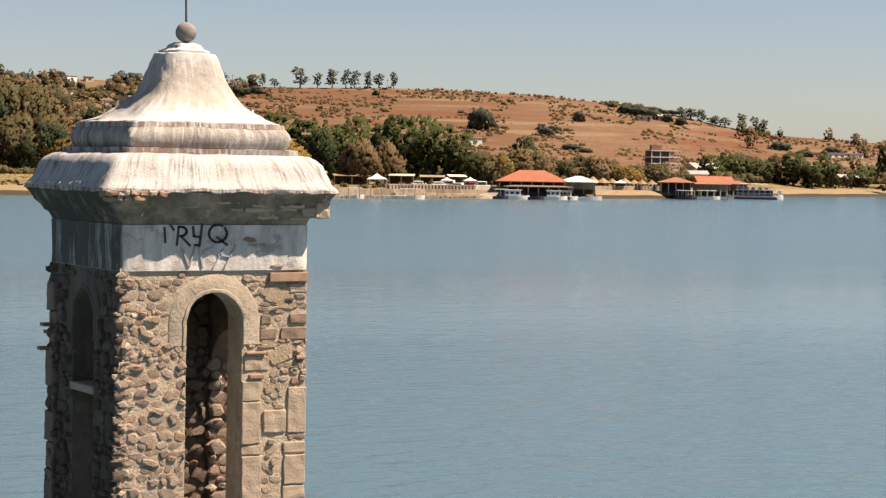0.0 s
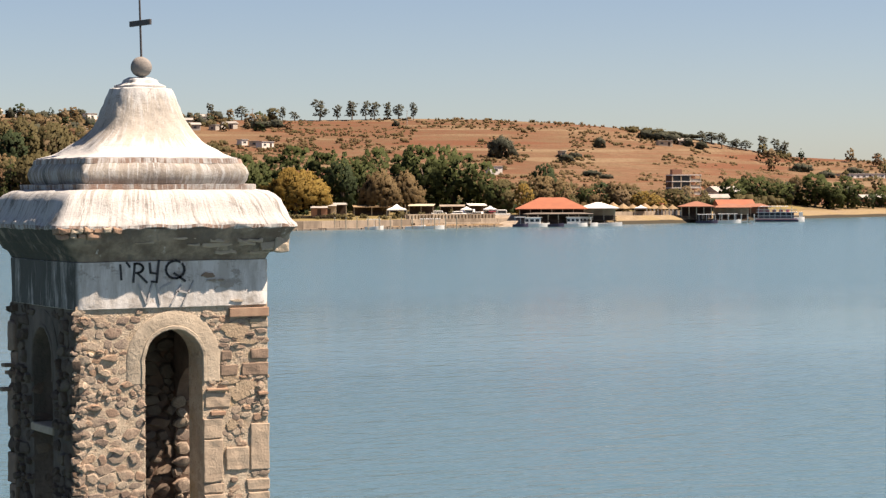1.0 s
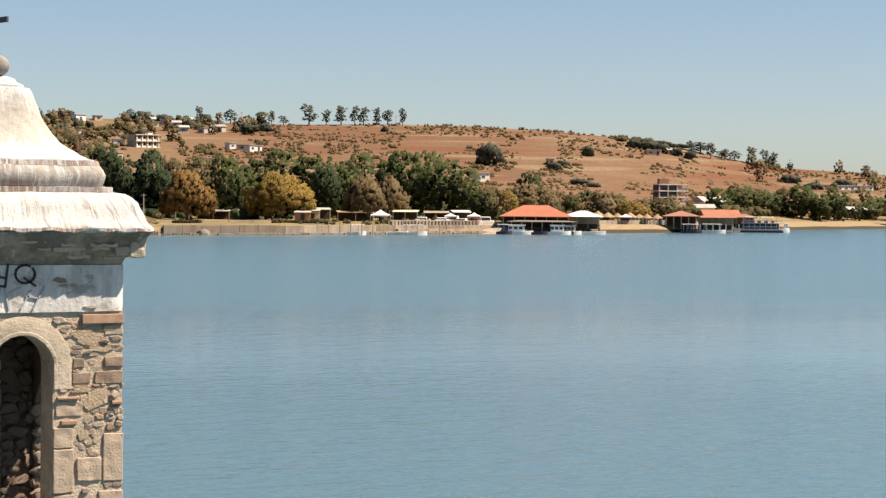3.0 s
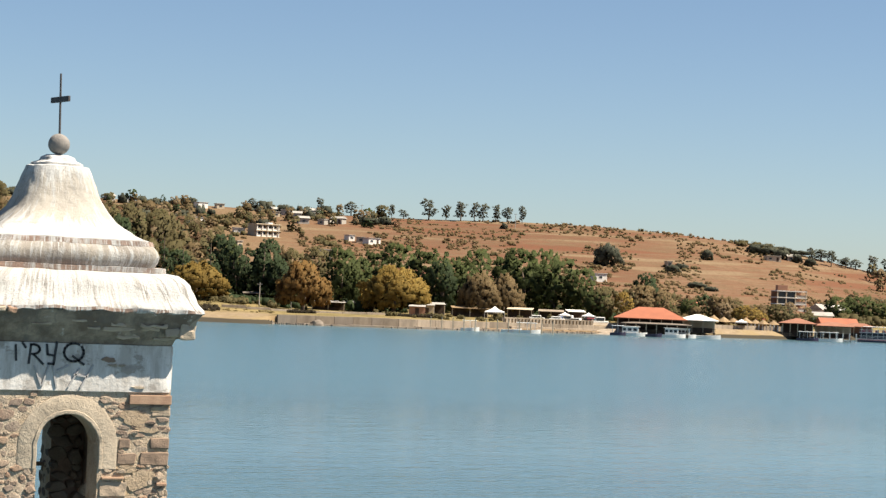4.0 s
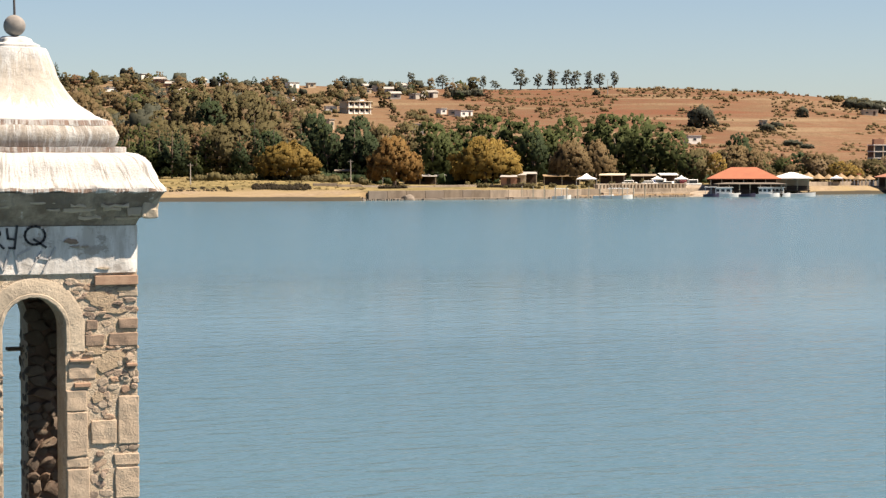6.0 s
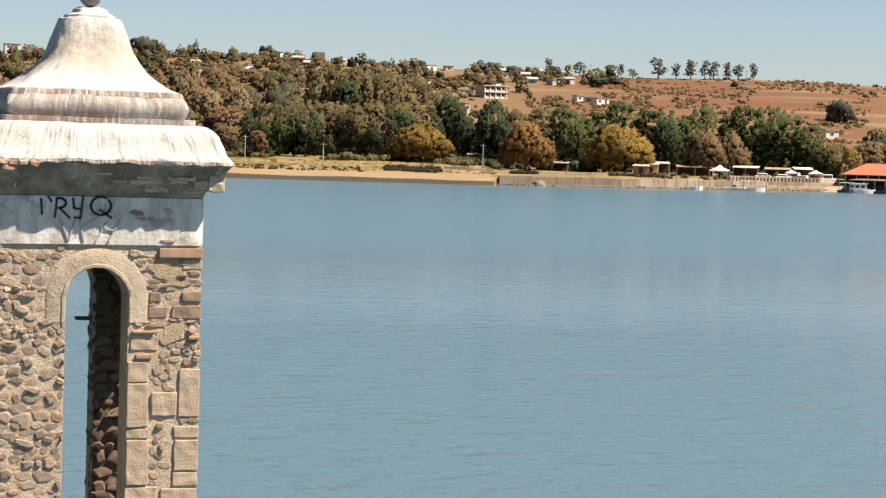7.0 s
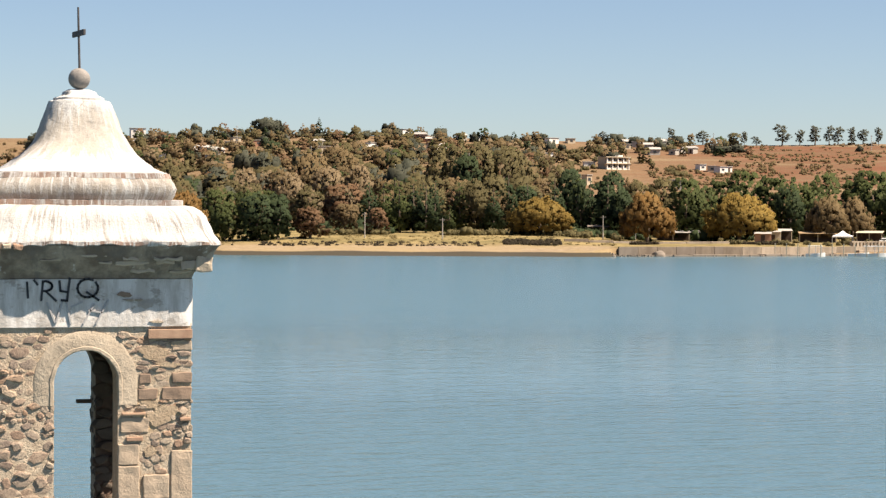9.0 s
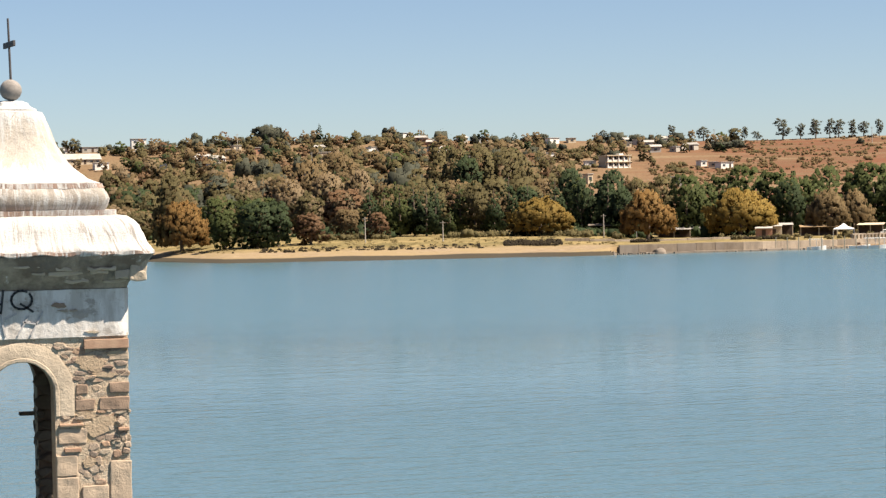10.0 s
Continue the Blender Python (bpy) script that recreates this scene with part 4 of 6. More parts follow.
def far_tree(kind, az, r, h, w, rng):
    """Adds a tree to the far woods."""
    shape, leaf, clumps, per, size, droop, label = KINDS[kind]
    c, core = crown_shape(rng, shape, 46, 8, size * 1.6, 0.0, 1.9)
    at = np.array(spot(az, r).translation)
    for k in (c, core[0]):
        k[:, :3] = k[:, :3] * np.array([w, w, h]) + at
    WOODS.setdefault(kind, []).append((c, core))


for lo, hi, count, near in ((8.0, 14.0, 330, 640), (14.0, 19.0, 290, 660), (19.0, 24.0, 150, 690), (3.0, 8.0, 46, 800), (35.5, 46.0, 60, 830), (30.2, 34.6, 44, 660), (34.6, 40.5, 50, 785)):
    for i in range(count):
        az = float(RNG.uniform(lo, hi))
        far = 1034 if near not in (660, 785) or lo < 20 else near + 90
        r = float(near + (far - near) * RNG.uniform(0, 1) ** 0.85)
        if 19.9 < az < 21.6 and 700 < r < 925 or 21.6 <= az < 30 and 720 < r < 985:
            continue
        kind = str(RNG.choice(["broad_brown", "broad_olive", "broad_tan", "broad_rust", "broad_green", "dark_green", "pine", "gum", "hill_tree"], p=[0.26, 0.34, 0.08, 0.05, 0.07, 0.06, 0.04, 0.04, 0.06]))
        h = float(RNG.uniform(5.0, 10.5)) * (1.3 if r < 800 and az < 19 else 0.75 if az > 20 else 1.0 if r < 920 else 0.68)
        (tree if r < 735 else far_tree)(kind, az, r, h, h * float(RNG.uniform(0.75, 1.2)), RNG)
for kind, clouds in WOODS.items():
    base = np.cumsum([0] + [len(core[0]) for c, core in clouds])
    cores = (np.concatenate([core[0] for c, core in clouds]), np.concatenate([core[1] + b for (c, core), b in zip(clouds, base)]))
    ob = new("far_woods", crown_mesh("far_woods", KINDS[kind][1], np.concatenate([c for c, core in clouds]), cores))
    tagged(ob, KINDS[kind][6].split(" ", 1)[0] + " trees of the far woods on the village slope", "trees", kind="stuff")


def scrub(count, lo, hi, near, far, name, material, label, seed, size=(1.0, 2.6), off=60, leaf=0.32, up=0.35, rows=0.0):
    """Small bushes strewn over the dry slope, as one mass."""
    rng = np.random.default_rng(seed)
    centres, radius = [], []
    for i in range(count):
        az, r = float(rng.uniform(lo, hi)), float(rng.uniform(near, far))
        if noise.noise((az * 0.6, r * 0.012, 4)) < -0.12 or (rows and noise.noise((az * 0.5, r * 0.06, 8)) + 0.5 * noise.noise((az * 2.1, r * 0.1, 2)) < rows):
            continue
        s = float(rng.uniform(*size)) * (1.6 if rng.random() < 0.08 else 1)
        p = spot(az, max(r, shore_r(az) + off)).translation
        for j in range(3):
            centres.append((p.x + float(rng.uniform(-0.5, 0.5)) * s, p.y + float(rng.uniform(-0.5, 0.5)) * s, p.z + up * s))
            radius.append(0.5 * s)
    ob = new(name, crown_mesh(name, material, leaf_cloud(rng, centres, radius, 9, leaf), lobes(rng, centres, radius, 0.8)))
    tagged(ob, label, "shrubs", kind="stuff")


scrub(8200, 21, 46, 790, 1040, "scrub", LEAF_BROWN, "scattered dry scrub on the red hillside", 3, (0.35, 1.5), leaf=0.22, rows=-0.2)
scrub(2200, 21, 46, 790, 1040, "green_scrub", LEAF_OLIVE, "scattered dark bushes on the red hillside", 4, (0.35, 1.5), leaf=0.22, rows=0.02)
scrub(170, 27.5, 35, 640, 790, "foot_scrub", LEAF_BROWN, "brown bushes at the foot of the hill", 28, (1.6, 4.0), 70, up=0.4)
scrub(300, 27.5, 36, 650, 810, "foot_bushes", LEAF_OLIVE, "olive bushes at the foot of the hill", 29, (1.4, 3.8), 75, up=0.4)
scrub(800, 4, 22.5, 690, 1036, "village_scrub", LEAF_BROWN, "brown undergrowth between the village houses", 5, (1.0, 2.6))
scrub(600, 7.5, 23, 900, 1036, "village_bushes", LEAF_OLIVE, "olive bushes between the upper village houses", 25, (1.2, 3.2))
scrub(230, 7.8, 23.5, 1022, 1036, "skyline_bushes", LEAF_GUM, "grey-green bushes along the village skyline", 26, (1.4, 3.8), up=0.45)
scrub(150, 30, 41, 690, 800, "shore_scrub", LEAF_OLIVE, "low olive bushes behind the beach", 6, (1.6, 3.6))
# Brush added in place of the shade under the willow and bank.
scrub(120, 18.1, 19.5, 541, 556, "dark_bank_bushes", LEAF_UMBER, "dark brown brush standing in for the shade below a willow", 11, (0.7, 1.5), 22, 0.2, 0.12)
scrub(70, 21.5, 29.6, 560, 606, "terrace_plants", LEAF_OLIVE, "low shrubs on the terrace above the quay", 16, (0.6, 1.5), 14)
scrub(420, 9.5, 21.0, 538, 585, "bank_grass", LEAF_STRAW, "dry straw-coloured grass on the bank", 8, (0.3, 0.9), 26, 0.14, -0.1)
# Brush added in place of the dark lines along the eroded bank.
scrub(150, 11.2, 17.6, 534, 548, "eroded_bank_brush", LEAF_UMBER, "dark brush standing in for dark lines of the eroded bank", 18, (0.4, 1.0), 25, 0.16, 0.05, rows=0.0)
# Hedge added in place of the shaded strip below the promenade kerb.
scrub(420, 21.3, 25.0, 552, 556, "promenade_hedge", LEAF_UMBER, "dark low hedge standing in for shade below the promenade", 19, (0.5, 0.9), 34, 0.16, 0.3)
scrub(320, 9.3, 21.0, 585, 606, "park_edge_shrubs", LEAF_OLIVE, "low shrubs at the feet of the shore trees", 33, (0.8, 2.4), 40)
scrub(260, 9.3, 29.0, 600, 632, "park_shade_plants", LEAF_DARK, "dark shrubs in the shade of the shore trees", 34, (1.2, 3.0), 62)
scrub(170, 32.5, 36.6, 1026, 1038, "ridge_hedge", LEAF_OLIVE, "olive line of bushes along the ridge", 15, (1.0, 2.8))
scrub(160, 8.5, 21, 600, 680, "undergrowth", LEAF_DARK, "dark undergrowth beneath the park trees", 9, (1.8, 3.6))
scrub(120, 21, 30, 640, 690, "park_undergrowth", LEAF_DARK, "dark undergrowth behind the lakeside park", 10, (2, 4.2))


# ---- houses ----
def house(az, r, w, h, wall=None, roof="flat", depth=None, storeys=1, yaw=14.0, label="", sink=0.6, roof_mat=None):
    wall = wall or WALL_WHITE
    d = depth or max(4.0, w * 0.7)
    root = thing("house", label or "small plain house among trees on the hillside", "house", spot(az, r, None, yaw), "houses on the far slope")
    part("wall", boxes((-w / 2, w / 2, 0, d, -sink, h), bevel=0.04), wall, root)
    bm = bmesh.new()
    if roof == "flat":
        box(bm, -w / 2 - 0.25, w / 2 + 0.25, -0.3, d + 0.25, h, h + 0.22, 0.03)
    else:
        rise = 0.22 * d
        v = [bm.verts.new(p) for p in ((-w / 2 - 0.4, -0.5, h - 0.1), (w / 2 + 0.4, -0.5, h - 0.1), (w / 2 + 0.4, d + 0.5, h - 0.1), (-w / 2 - 0.4, d + 0.5, h - 0.1),
                                       (-w / 2 - 0.4, d / 2, h + rise), (w / 2 + 0.4, d / 2, h + rise))]
        for f in ((0, 1, 5, 4), (2, 3, 4, 5), (0, 4, 3), (1, 2, 5), (3, 2, 1, 0)):
            bm.faces.new([v[i] for i in f])
    part("roof", bm, roof_mat or (ROOF_RED if roof == "red" else ROOF_TIN), root)
    bays = max(1, int(w / 2.6))
    tall = h / storeys
    for s in range(storeys):
        for i in range(bays):
            x = (i + 0.5) * w / bays - w / 2
            if s == 0 and i == bays // 2 and bays > 1:
                door = part("door", boxes((x - 0.5, x + 0.5, -0.05, 0.05, 0, min(2.1, tall * 0.8)), bevel=0.01), DARK_WOOD, root)
                continue
            z0, z1 = s * tall + tall * 0.32, s * tall + tall * 0.75
            win = part("window", boxes((x - 0.75, x + 0.75, -0.06, 0.05, z0, z1), bevel=0.01), wall, root)
            part("pane", boxes((x - 0.62, x + 0.62, -0.075, 0.0, z0 + 0.12, z1 - 0.12)), GLASS, win)
    return root


VILLAGE = (  # bearing, distance, width, height, wall, roof
    (7.48, 1030, 9.5, 2.2, WALL_GREY, "flat"),
    (6.87, 1030, 10.3, 2.2, WALL_WHITE, "flat"),
    (8.63, 1029, 6.7, 5.4, WALL_WHITE, "flat"),
    (7.22, 993, 16.3, 2.2, WALL_CREAM, "tin"),
    (7.72, 973, 6.1, 2.7, WALL_WHITE, "flat"),
    (9.37, 951, 5.9, 2.4, WALL_WHITE, "flat"),
    (10.10, 981, 3.2, 2.2, WALL_WHITE, "flat"),
    (10.28, 973, 4.9, 2.2, WALL_GREY, "tin"),
    (10.63, 961, 7.2, 2.2, WALL_WHITE, "tin"),
    (10.57, 941, 4.7, 2.2, WALL_WHITE, "flat"),
    (10.95, 987, 4.9, 2.5, WALL_CREAM, "flat"),
    (10.63, 1030, 3.9, 2.2, WALL_WHITE, "flat"),
    (12.36, 1007, 2.2, 2.2, WALL_WHITE, "flat"),
    (13.22, 957, 7.9, 3.4, WALL_CREAM, "flat"),
    (13.28, 907, 2.3, 2.2, WALL_WHITE, "flat"),
    (13.01, 893, 4.5, 2.2, WALL_GREY, "tin"),
    (14.35, 969, 5.8, 2.4, WALL_GREY, "tin"),
    (14.57, 977, 4.1, 3.2, WALL_WHITE, "flat"),
    (15.15, 913, 5.9, 2.3, WALL_CREAM, "tin"),
    (15.58, 911, 6.8, 2.3, WALL_BRICK, "tin"),
    (15.29, 873, 5.2, 3.7, WALL_BRICK, "tin"),
    (15.36, 1035, 4.1, 3.4, WALL_WHITE, "flat"),
    (16.24, 983, 7.6, 2.2, WALL_WHITE, "tin"),
    (16.15, 867, 4.3, 2.2, WALL_GREY, "tin"),
    (16.26, 897, 2.5, 2.2, WALL_WHITE, "flat"),
    (17.25, 1025, 2.2, 2.2, WALL_WHITE, "flat"),
    (18.99, 947, 5.9, 3.5, WALL_WHITE, "flat"),
    (19.10, 1023, 5.1, 2.6, WALL_WHITE, "flat"),
    (19.54, 1027, 3.6, 2.2, WALL_CREAM, "flat"),
    (20.03, 927, 4.6, 2.3, WALL_WHITE, "flat"),
    (20.05, 859, 2.2, 3.4, WALL_CREAM, "flat"),
    (20.96, 1023, 3.8, 2.2, WALL_WHITE, "tin"),
    (21.90, 1030, 5.7, 2.2, WALL_WHITE, "tin"),
    (22.39, 1005, 2.2, 2.3, WALL_CREAM, "flat"),
    (23.47, 1030, 3.3, 2.2, WALL_WHITE, "flat"),
    (22.87, 933, 2.8, 2.2, WALL_WHITE, "flat"),
    (23.10, 927, 3.5, 2.2, WALL_CREAM, "flat"),
    (23.45, 923, 6.0, 2.5, WALL_WHITE, "flat"),
    (22.22, 853, 4.3, 3.4, WALL_GREY, "flat"),
    (29.20, 845, 5.1, 2.7, WALL_WHITE, "flat"),
    (30.93, 917, 2.2, 2.5, WALL_CREAM, "flat"),
    (33.53, 993, 6.4, 2.2, WALL_CREAM, "flat"),
    (34.02, 1005, 5.3, 2.2, WALL_CREAM, "tin"),
    (38.54, 973, 17.5, 2.2, WALL_WHITE, "flat"),
    (35.15, 821, 12.9, 2.3, WALL_WHITE, "tin"),
    (38.65, 807, 8.3, 2.4, WALL_BRICK, "tin"),
    (31.56, 773, 2.2, 2.2, WALL_BRICK, "red"),
    (31.19, 739, 5.5, 2.9, WALL_BRICK, "red"),
)
HOUSE_WORDS = {"flat": "flat concrete roof", "tin": "pale tin roof", "red": "red tile roof"}
WALL_WORDS = {WALL_WHITE: "white", WALL_CREAM: "cream", WALL_GREY: "bare grey", WALL_BRICK: "brick"}
HOUSE_RNG = np.random.default_rng(12)
for az, r, w, h, wall, roof in VILLAGE:
    size = "long low" if w > 9 else "tiny" if w < 3 else "small"
    if h > 4.5:
        size = "two-storey"
    house(az, r, w, h, wall, roof, storeys=2 if h > 4.5 else 1, yaw=float(HOUSE_RNG.uniform(2, 38)), label=f"{size} {WALL_WORDS[wall]} house with a {HOUSE_WORDS[roof]}")
for i in range(16):
    wall = (WALL_WHITE, WALL_GREY, WALL_CREAM, WALL_GREY, WALL_BRICK)[int(HOUSE_RNG.integers(5))]
    roof = ("flat", "tin")[int(HOUSE_RNG.integers(2))]
    house(float(HOUSE_RNG.uniform(9.0, 23.0)), float(HOUSE_RNG.uniform(985, 1031)), float(HOUSE_RNG.uniform(3.0, 5.5)), float(HOUSE_RNG.uniform(2.3, 2.9)), wall, roof,
          yaw=float(HOUSE_RNG.uniform(-35, 35)), label=f"small {WALL_WORDS[wall]} house with a {HOUSE_WORDS[roof]} among trees")


def balcony_house(az, r):
    """The large white house with two rows of columns."""
    root = thing("balcony_house", "white two-storey house with columned balconies", "house", spot(az, r, None, 28))
    w, d = 10.5, 8.0
    part("wall", boxes((-w / 2, w / 2, 1.8, d, -1.5, 5.2), bevel=0.05), WALL_CREAM, root)
    for z in (0.0, 2.6, 5.2):
        part("floor_slab", boxes((-w / 2 - 0.4, w / 2 + 0.4, -0.4, d + 0.3, z - 0.12, z + 0.22), bevel=0.03), WALL_CREAM, root)
    part("plinth", boxes((-w / 2, w / 2, -0.2, 2, -2.0, -0.12)), WALL_WHITE, root)
    for z in (0.22, 2.82):
        for i in range(5):
            x = -w / 2 + 0.3 + i * (w - 0.6) / 4
            part("column", boxes((x - 0.2, x + 0.2, 0, 0.4, z, z + 2.26), bevel=0.03), WALL_WHITE, root)
        part("railing", boxes((-w / 2, w / 2, 0.42, 0.52, z, z + 0.9)), WALL_WHITE, root)
        for i in range(4):
            x = -w / 2 + 0.3 + (i + 0.5) * (w - 0.6) / 4
            part("window", boxes((x - 0.8, x + 0.8, 1.7, 1.82, z + 0.4, z + 1.9)), GLASS, root)
    part("stair_tower", boxes((1.6, 3.6, 3, 6, 5.42, 6.1), bevel=0.04), WALL_WHITE, root)
    return root


balcony_house(20.75, 922)


def framed_block(az, r):
    """The unfinished building with open storeys."""
    root = thing("framed_block", "unfinished three-storey concrete building with open floors", "building", spot(az, r, None, 16))
    w, d = 11.0, 8.0
    for i in range(4):
        part("floor_slab", boxes((-w / 2, w / 2, 0, d, i * 2.3 - 0.15, i * 2.3 + 0.2), bevel=0.02), WALL_WHITE, root)
    part("foundation", boxes((-w / 2 + 0.1, w / 2 - 0.1, 0.1, d - 0.1, -2, -0.15)), WALL_BRICK, root)
    for s in range(3):
        z0, z1 = s * 2.3 + 0.2, s * 2.3 + 2.15
        for x in (-5.2, -2.0, 1.4, 5.2):
            part("column", boxes((x - 0.2, x + 0.2, 0.1, 0.5, z0, z1)), WALL_CREAM, root)
        part("back_wall", boxes((-w / 2, w / 2, d - 0.4, d - 0.1, z0, z1)), WALL_BRICK, root)
        part("side_panel", boxes((1.6, 5.0, 0.25, 0.4, z0, z0 + 0.8)), WALL_GREY, root)
        # Dark sheets stand for the shade inside the open floors.
        part("infill", boxes((-5.0, 1.2, 0.5, 0.62, z0, z1)), GLASS, root)
    part("parapet", boxes((-5.3, -1.6, 0.05, 3, 7.1, 9.0), bevel=0.03), WALL_BRICK, root)
    return root


framed_block(34.0, 812)


# ---- the lakeside ----
def hip_roof(bm, w, d, z, rise, y0=0.0):
    ridge = max(0.5, w / 2 - d / 2)
    pts = [(-w / 2, y0, z), (w / 2, y0, z), (w / 2, y0 + d, z), (-w / 2, y0 + d, z), (-ridge, y0 + d / 2, z + rise), (ridge, y0 + d / 2, z + rise)]
    low = [bm.verts.new(p) for p in pts]
    for f in ((0, 1, 5, 4), (1, 2, 5), (2, 3, 4, 5), (3, 0, 4)):
        bm.faces.new([low[i] for i in f])
    under = [bm.verts.new((x, y, z - 0.18)) for x, y, _ in pts[:4]]
    for i in range(4):
        bm.faces.new((low[i], under[i], under[(i + 1) % 4], low[(i + 1) % 4]))
    bm.faces.new(under[::-1])
    return bm


def pavilion(name, label, az, r, w, d, eave, rise, roof_mat, floor_z, wall=None, posts=6, category="restaurant"):
    root = thing(name, label, category, spot(az, r, 0.0))
    part("deck", boxes((-w / 2, w / 2, 0, d, floor_z - 0.25, floor_z), bevel=0.03), DARK_WOOD, root)
    for i in range(posts):
        x = -w / 2 + 0.4 + i * (w - 0.8) / (posts - 1)
        part("pile", boxes((x - 0.18, x + 0.18, 0.3, 0.66, -2.5, floor_z - 0.25)), DARK_WOOD, root)
        part("post", boxes((x - 0.12, x + 0.12, 0.3, 0.54, floor_z, eave - 0.15)), WALL_CREAM, root)
    part("back_wall", boxes((-w / 2 + 0.3, w / 2 - 0.3, d - 0.5, d - 0.25, floor_z, eave - 0.15)), wall or DARK_WOOD, root)
    part("counter", boxes((-w / 2 + 0.8, w / 2 - 0.8, d * 0.5, d * 0.5 + 0.7, floor_z, floor_z + 1.1), bevel=0.03), DARK_WOOD, root)
    part("railing", boxes((-w / 2, w / 2, 0.1, 0.2, floor_z + 0.75, floor_z + 0.9), (-w / 2, w / 2, 0.1, 0.2, floor_z + 0.35, floor_z + 0.45)), DARK_WOOD, root)
    part("roof", hip_roof(bmesh.new(), w + 1.6, d + 1.6, eave, rise, -0.8), roof_mat, root)
    return root


pavilion("lakeside_restaurant", "open lakeside restaurant under a red hipped roof", 30.46, 583, 17.5, 11, 4.5, 2.9, ROOF_RED, 1.5, posts=7)
pavilion("jetty_canopy", "low grey canopy over the boat jetty", 30.62, 577.5, 16.5, 4.6, 3.25, 0.3, QUAY_GREY, 0.7, posts=7, category="canopy")
pavilion("boat_shelter", "open boat shelter under a pale roof", 31.65, 597, 9.5, 8, 4.5, 1.5, WALL_WHITE, 1.4, WALL_CREAM, 4, "shelter")
pavilion("boathouse", "dark boathouse under a rust-red roof", 34.15, 630, 9.0, 9, 4.6, 1.4, ROOF_RUST, 1.1, posts=5, category="boathouse")
pavilion("waterside_bar", "low waterside bar under a faded red roof", 35.02, 640, 10.5, 8, 4.2, 1.1, ROOF_RUST, 1.0, WALL_CREAM, 6, "bar")
pavilion("landing_shelter", "small landing shelter with a rust-red roof", 35.65, 684, 8.5, 5, 4.0, 1.0, ROOF_RUST, 0.9, WALL_BRICK, 4, "shelter")


def boat(name, label, az, r, length, beam, stripe=HULL_WHITE, cabin=True, canopy=None):
    root = thing(name, label, "boat", spot(az, r, 0.0), "boats along the far shore")
    bm = bmesh.new()
    rows = []
    for i in range(9):
        u = i / 8
        half = beam / 2 * (1 - max(0, (u - 0.55) / 0.45) ** 2 * 0.85)
        sheer = 0.65 + 0.35 * u**2
        x = -length / 2 + u * length
        rows.append([bm.verts.new(p) for p in ((x, -half, sheer), (x, -half * 0.93, -0.25), (x, half * 0.93, -0.25), (x, half, sheer))])
    for a, b in zip(rows, rows[1:]):
        for k in range(3):
            bm.faces.new((a[k], b[k], b[k + 1], a[k + 1]))
        bm.faces.new((a[3], b[3], b[0], a[0]))
    bm.faces.new(rows[0])
    bm.faces.new(rows[-1][::-1])
    part("hull", bm, stripe, root)
    if cabin:
        c = part("cabin", boxes((-length * 0.35, length * 0.2, -beam * 0.35, beam * 0.35, 0.6, 2.3), bevel=0.06), HULL_WHITE, root)
        for i in range(3):
            x = -length * 0.28 + i * length * 0.18
            part("window", boxes((x - length * 0.06, x + length * 0.06, -beam * 0.35 - 0.03, -beam * 0.35 + 0.03, 1.3, 1.95)), GLASS, c)
        part("roof", boxes((-length * 0.4, length * 0.25, -beam * 0.42, beam * 0.42, 2.3, 2.42), bevel=0.03), HULL_WHITE, root)
    if canopy is not None:
        for x in (-length * 0.35, 0, length * 0.3):
            part("pole", boxes((x - 0.05, x + 0.05, -beam * 0.38, -beam * 0.38 + 0.1, 0.6, 2.4)), HULL_WHITE, root)
        part("canopy", boxes((-length * 0.42, length * 0.36, -beam * 0.45, beam * 0.45, 2.4, 2.55), bevel=0.04), canopy, root)
    return root


boat("houseboat", "white cabin boat moored by the restaurant", 30.02, 574, 7.5, 2.8)
boat("houseboat", "white cabin boat moored by the restaurant", 31.05, 577, 6.2, 2.6)
boat("motor_launch", "long open white launch on the water", 31.75, 582, 10, 2.2, HULL_WHITE, False)
boat("motor_launch", "small white launch at the boathouse", 34.4, 622, 6, 2, HULL_DARK, False, CANVAS)
boat("motor_launch", "small launch with a white canopy", 34.95, 630, 7, 2.2, HULL_WHITE, False, CANVAS)
boat("motor_launch", "white launch with a canopy at the quay", 27.35, 546, 6.5, 2, HULL_WHITE, False, CANVAS)
boat("motor_launch", "small white cabin launch beside the restaurant", 31.35, 579, 5.5, 2, HULL_WHITE, True)
boat("rowing_boat", "dark blue rowing boat beside the restaurant", 30.55, 572, 4.2, 1.5, HULL_DARK, False)
boat("rowing_boat", "small white boat drawn up at the quay", 26.95, 548, 5, 1.6, HULL_WHITE, False)
boat("rowing_boat", "small white boat drawn up at the quay", 25.9, 542, 4.5, 1.6, HULL_WHITE, False, CANVAS)
boat("rowing_boat", "small grey boat drawn up at the quay", 29.65, 572, 4, 1.5, HULL_DARK, False, CANVAS)


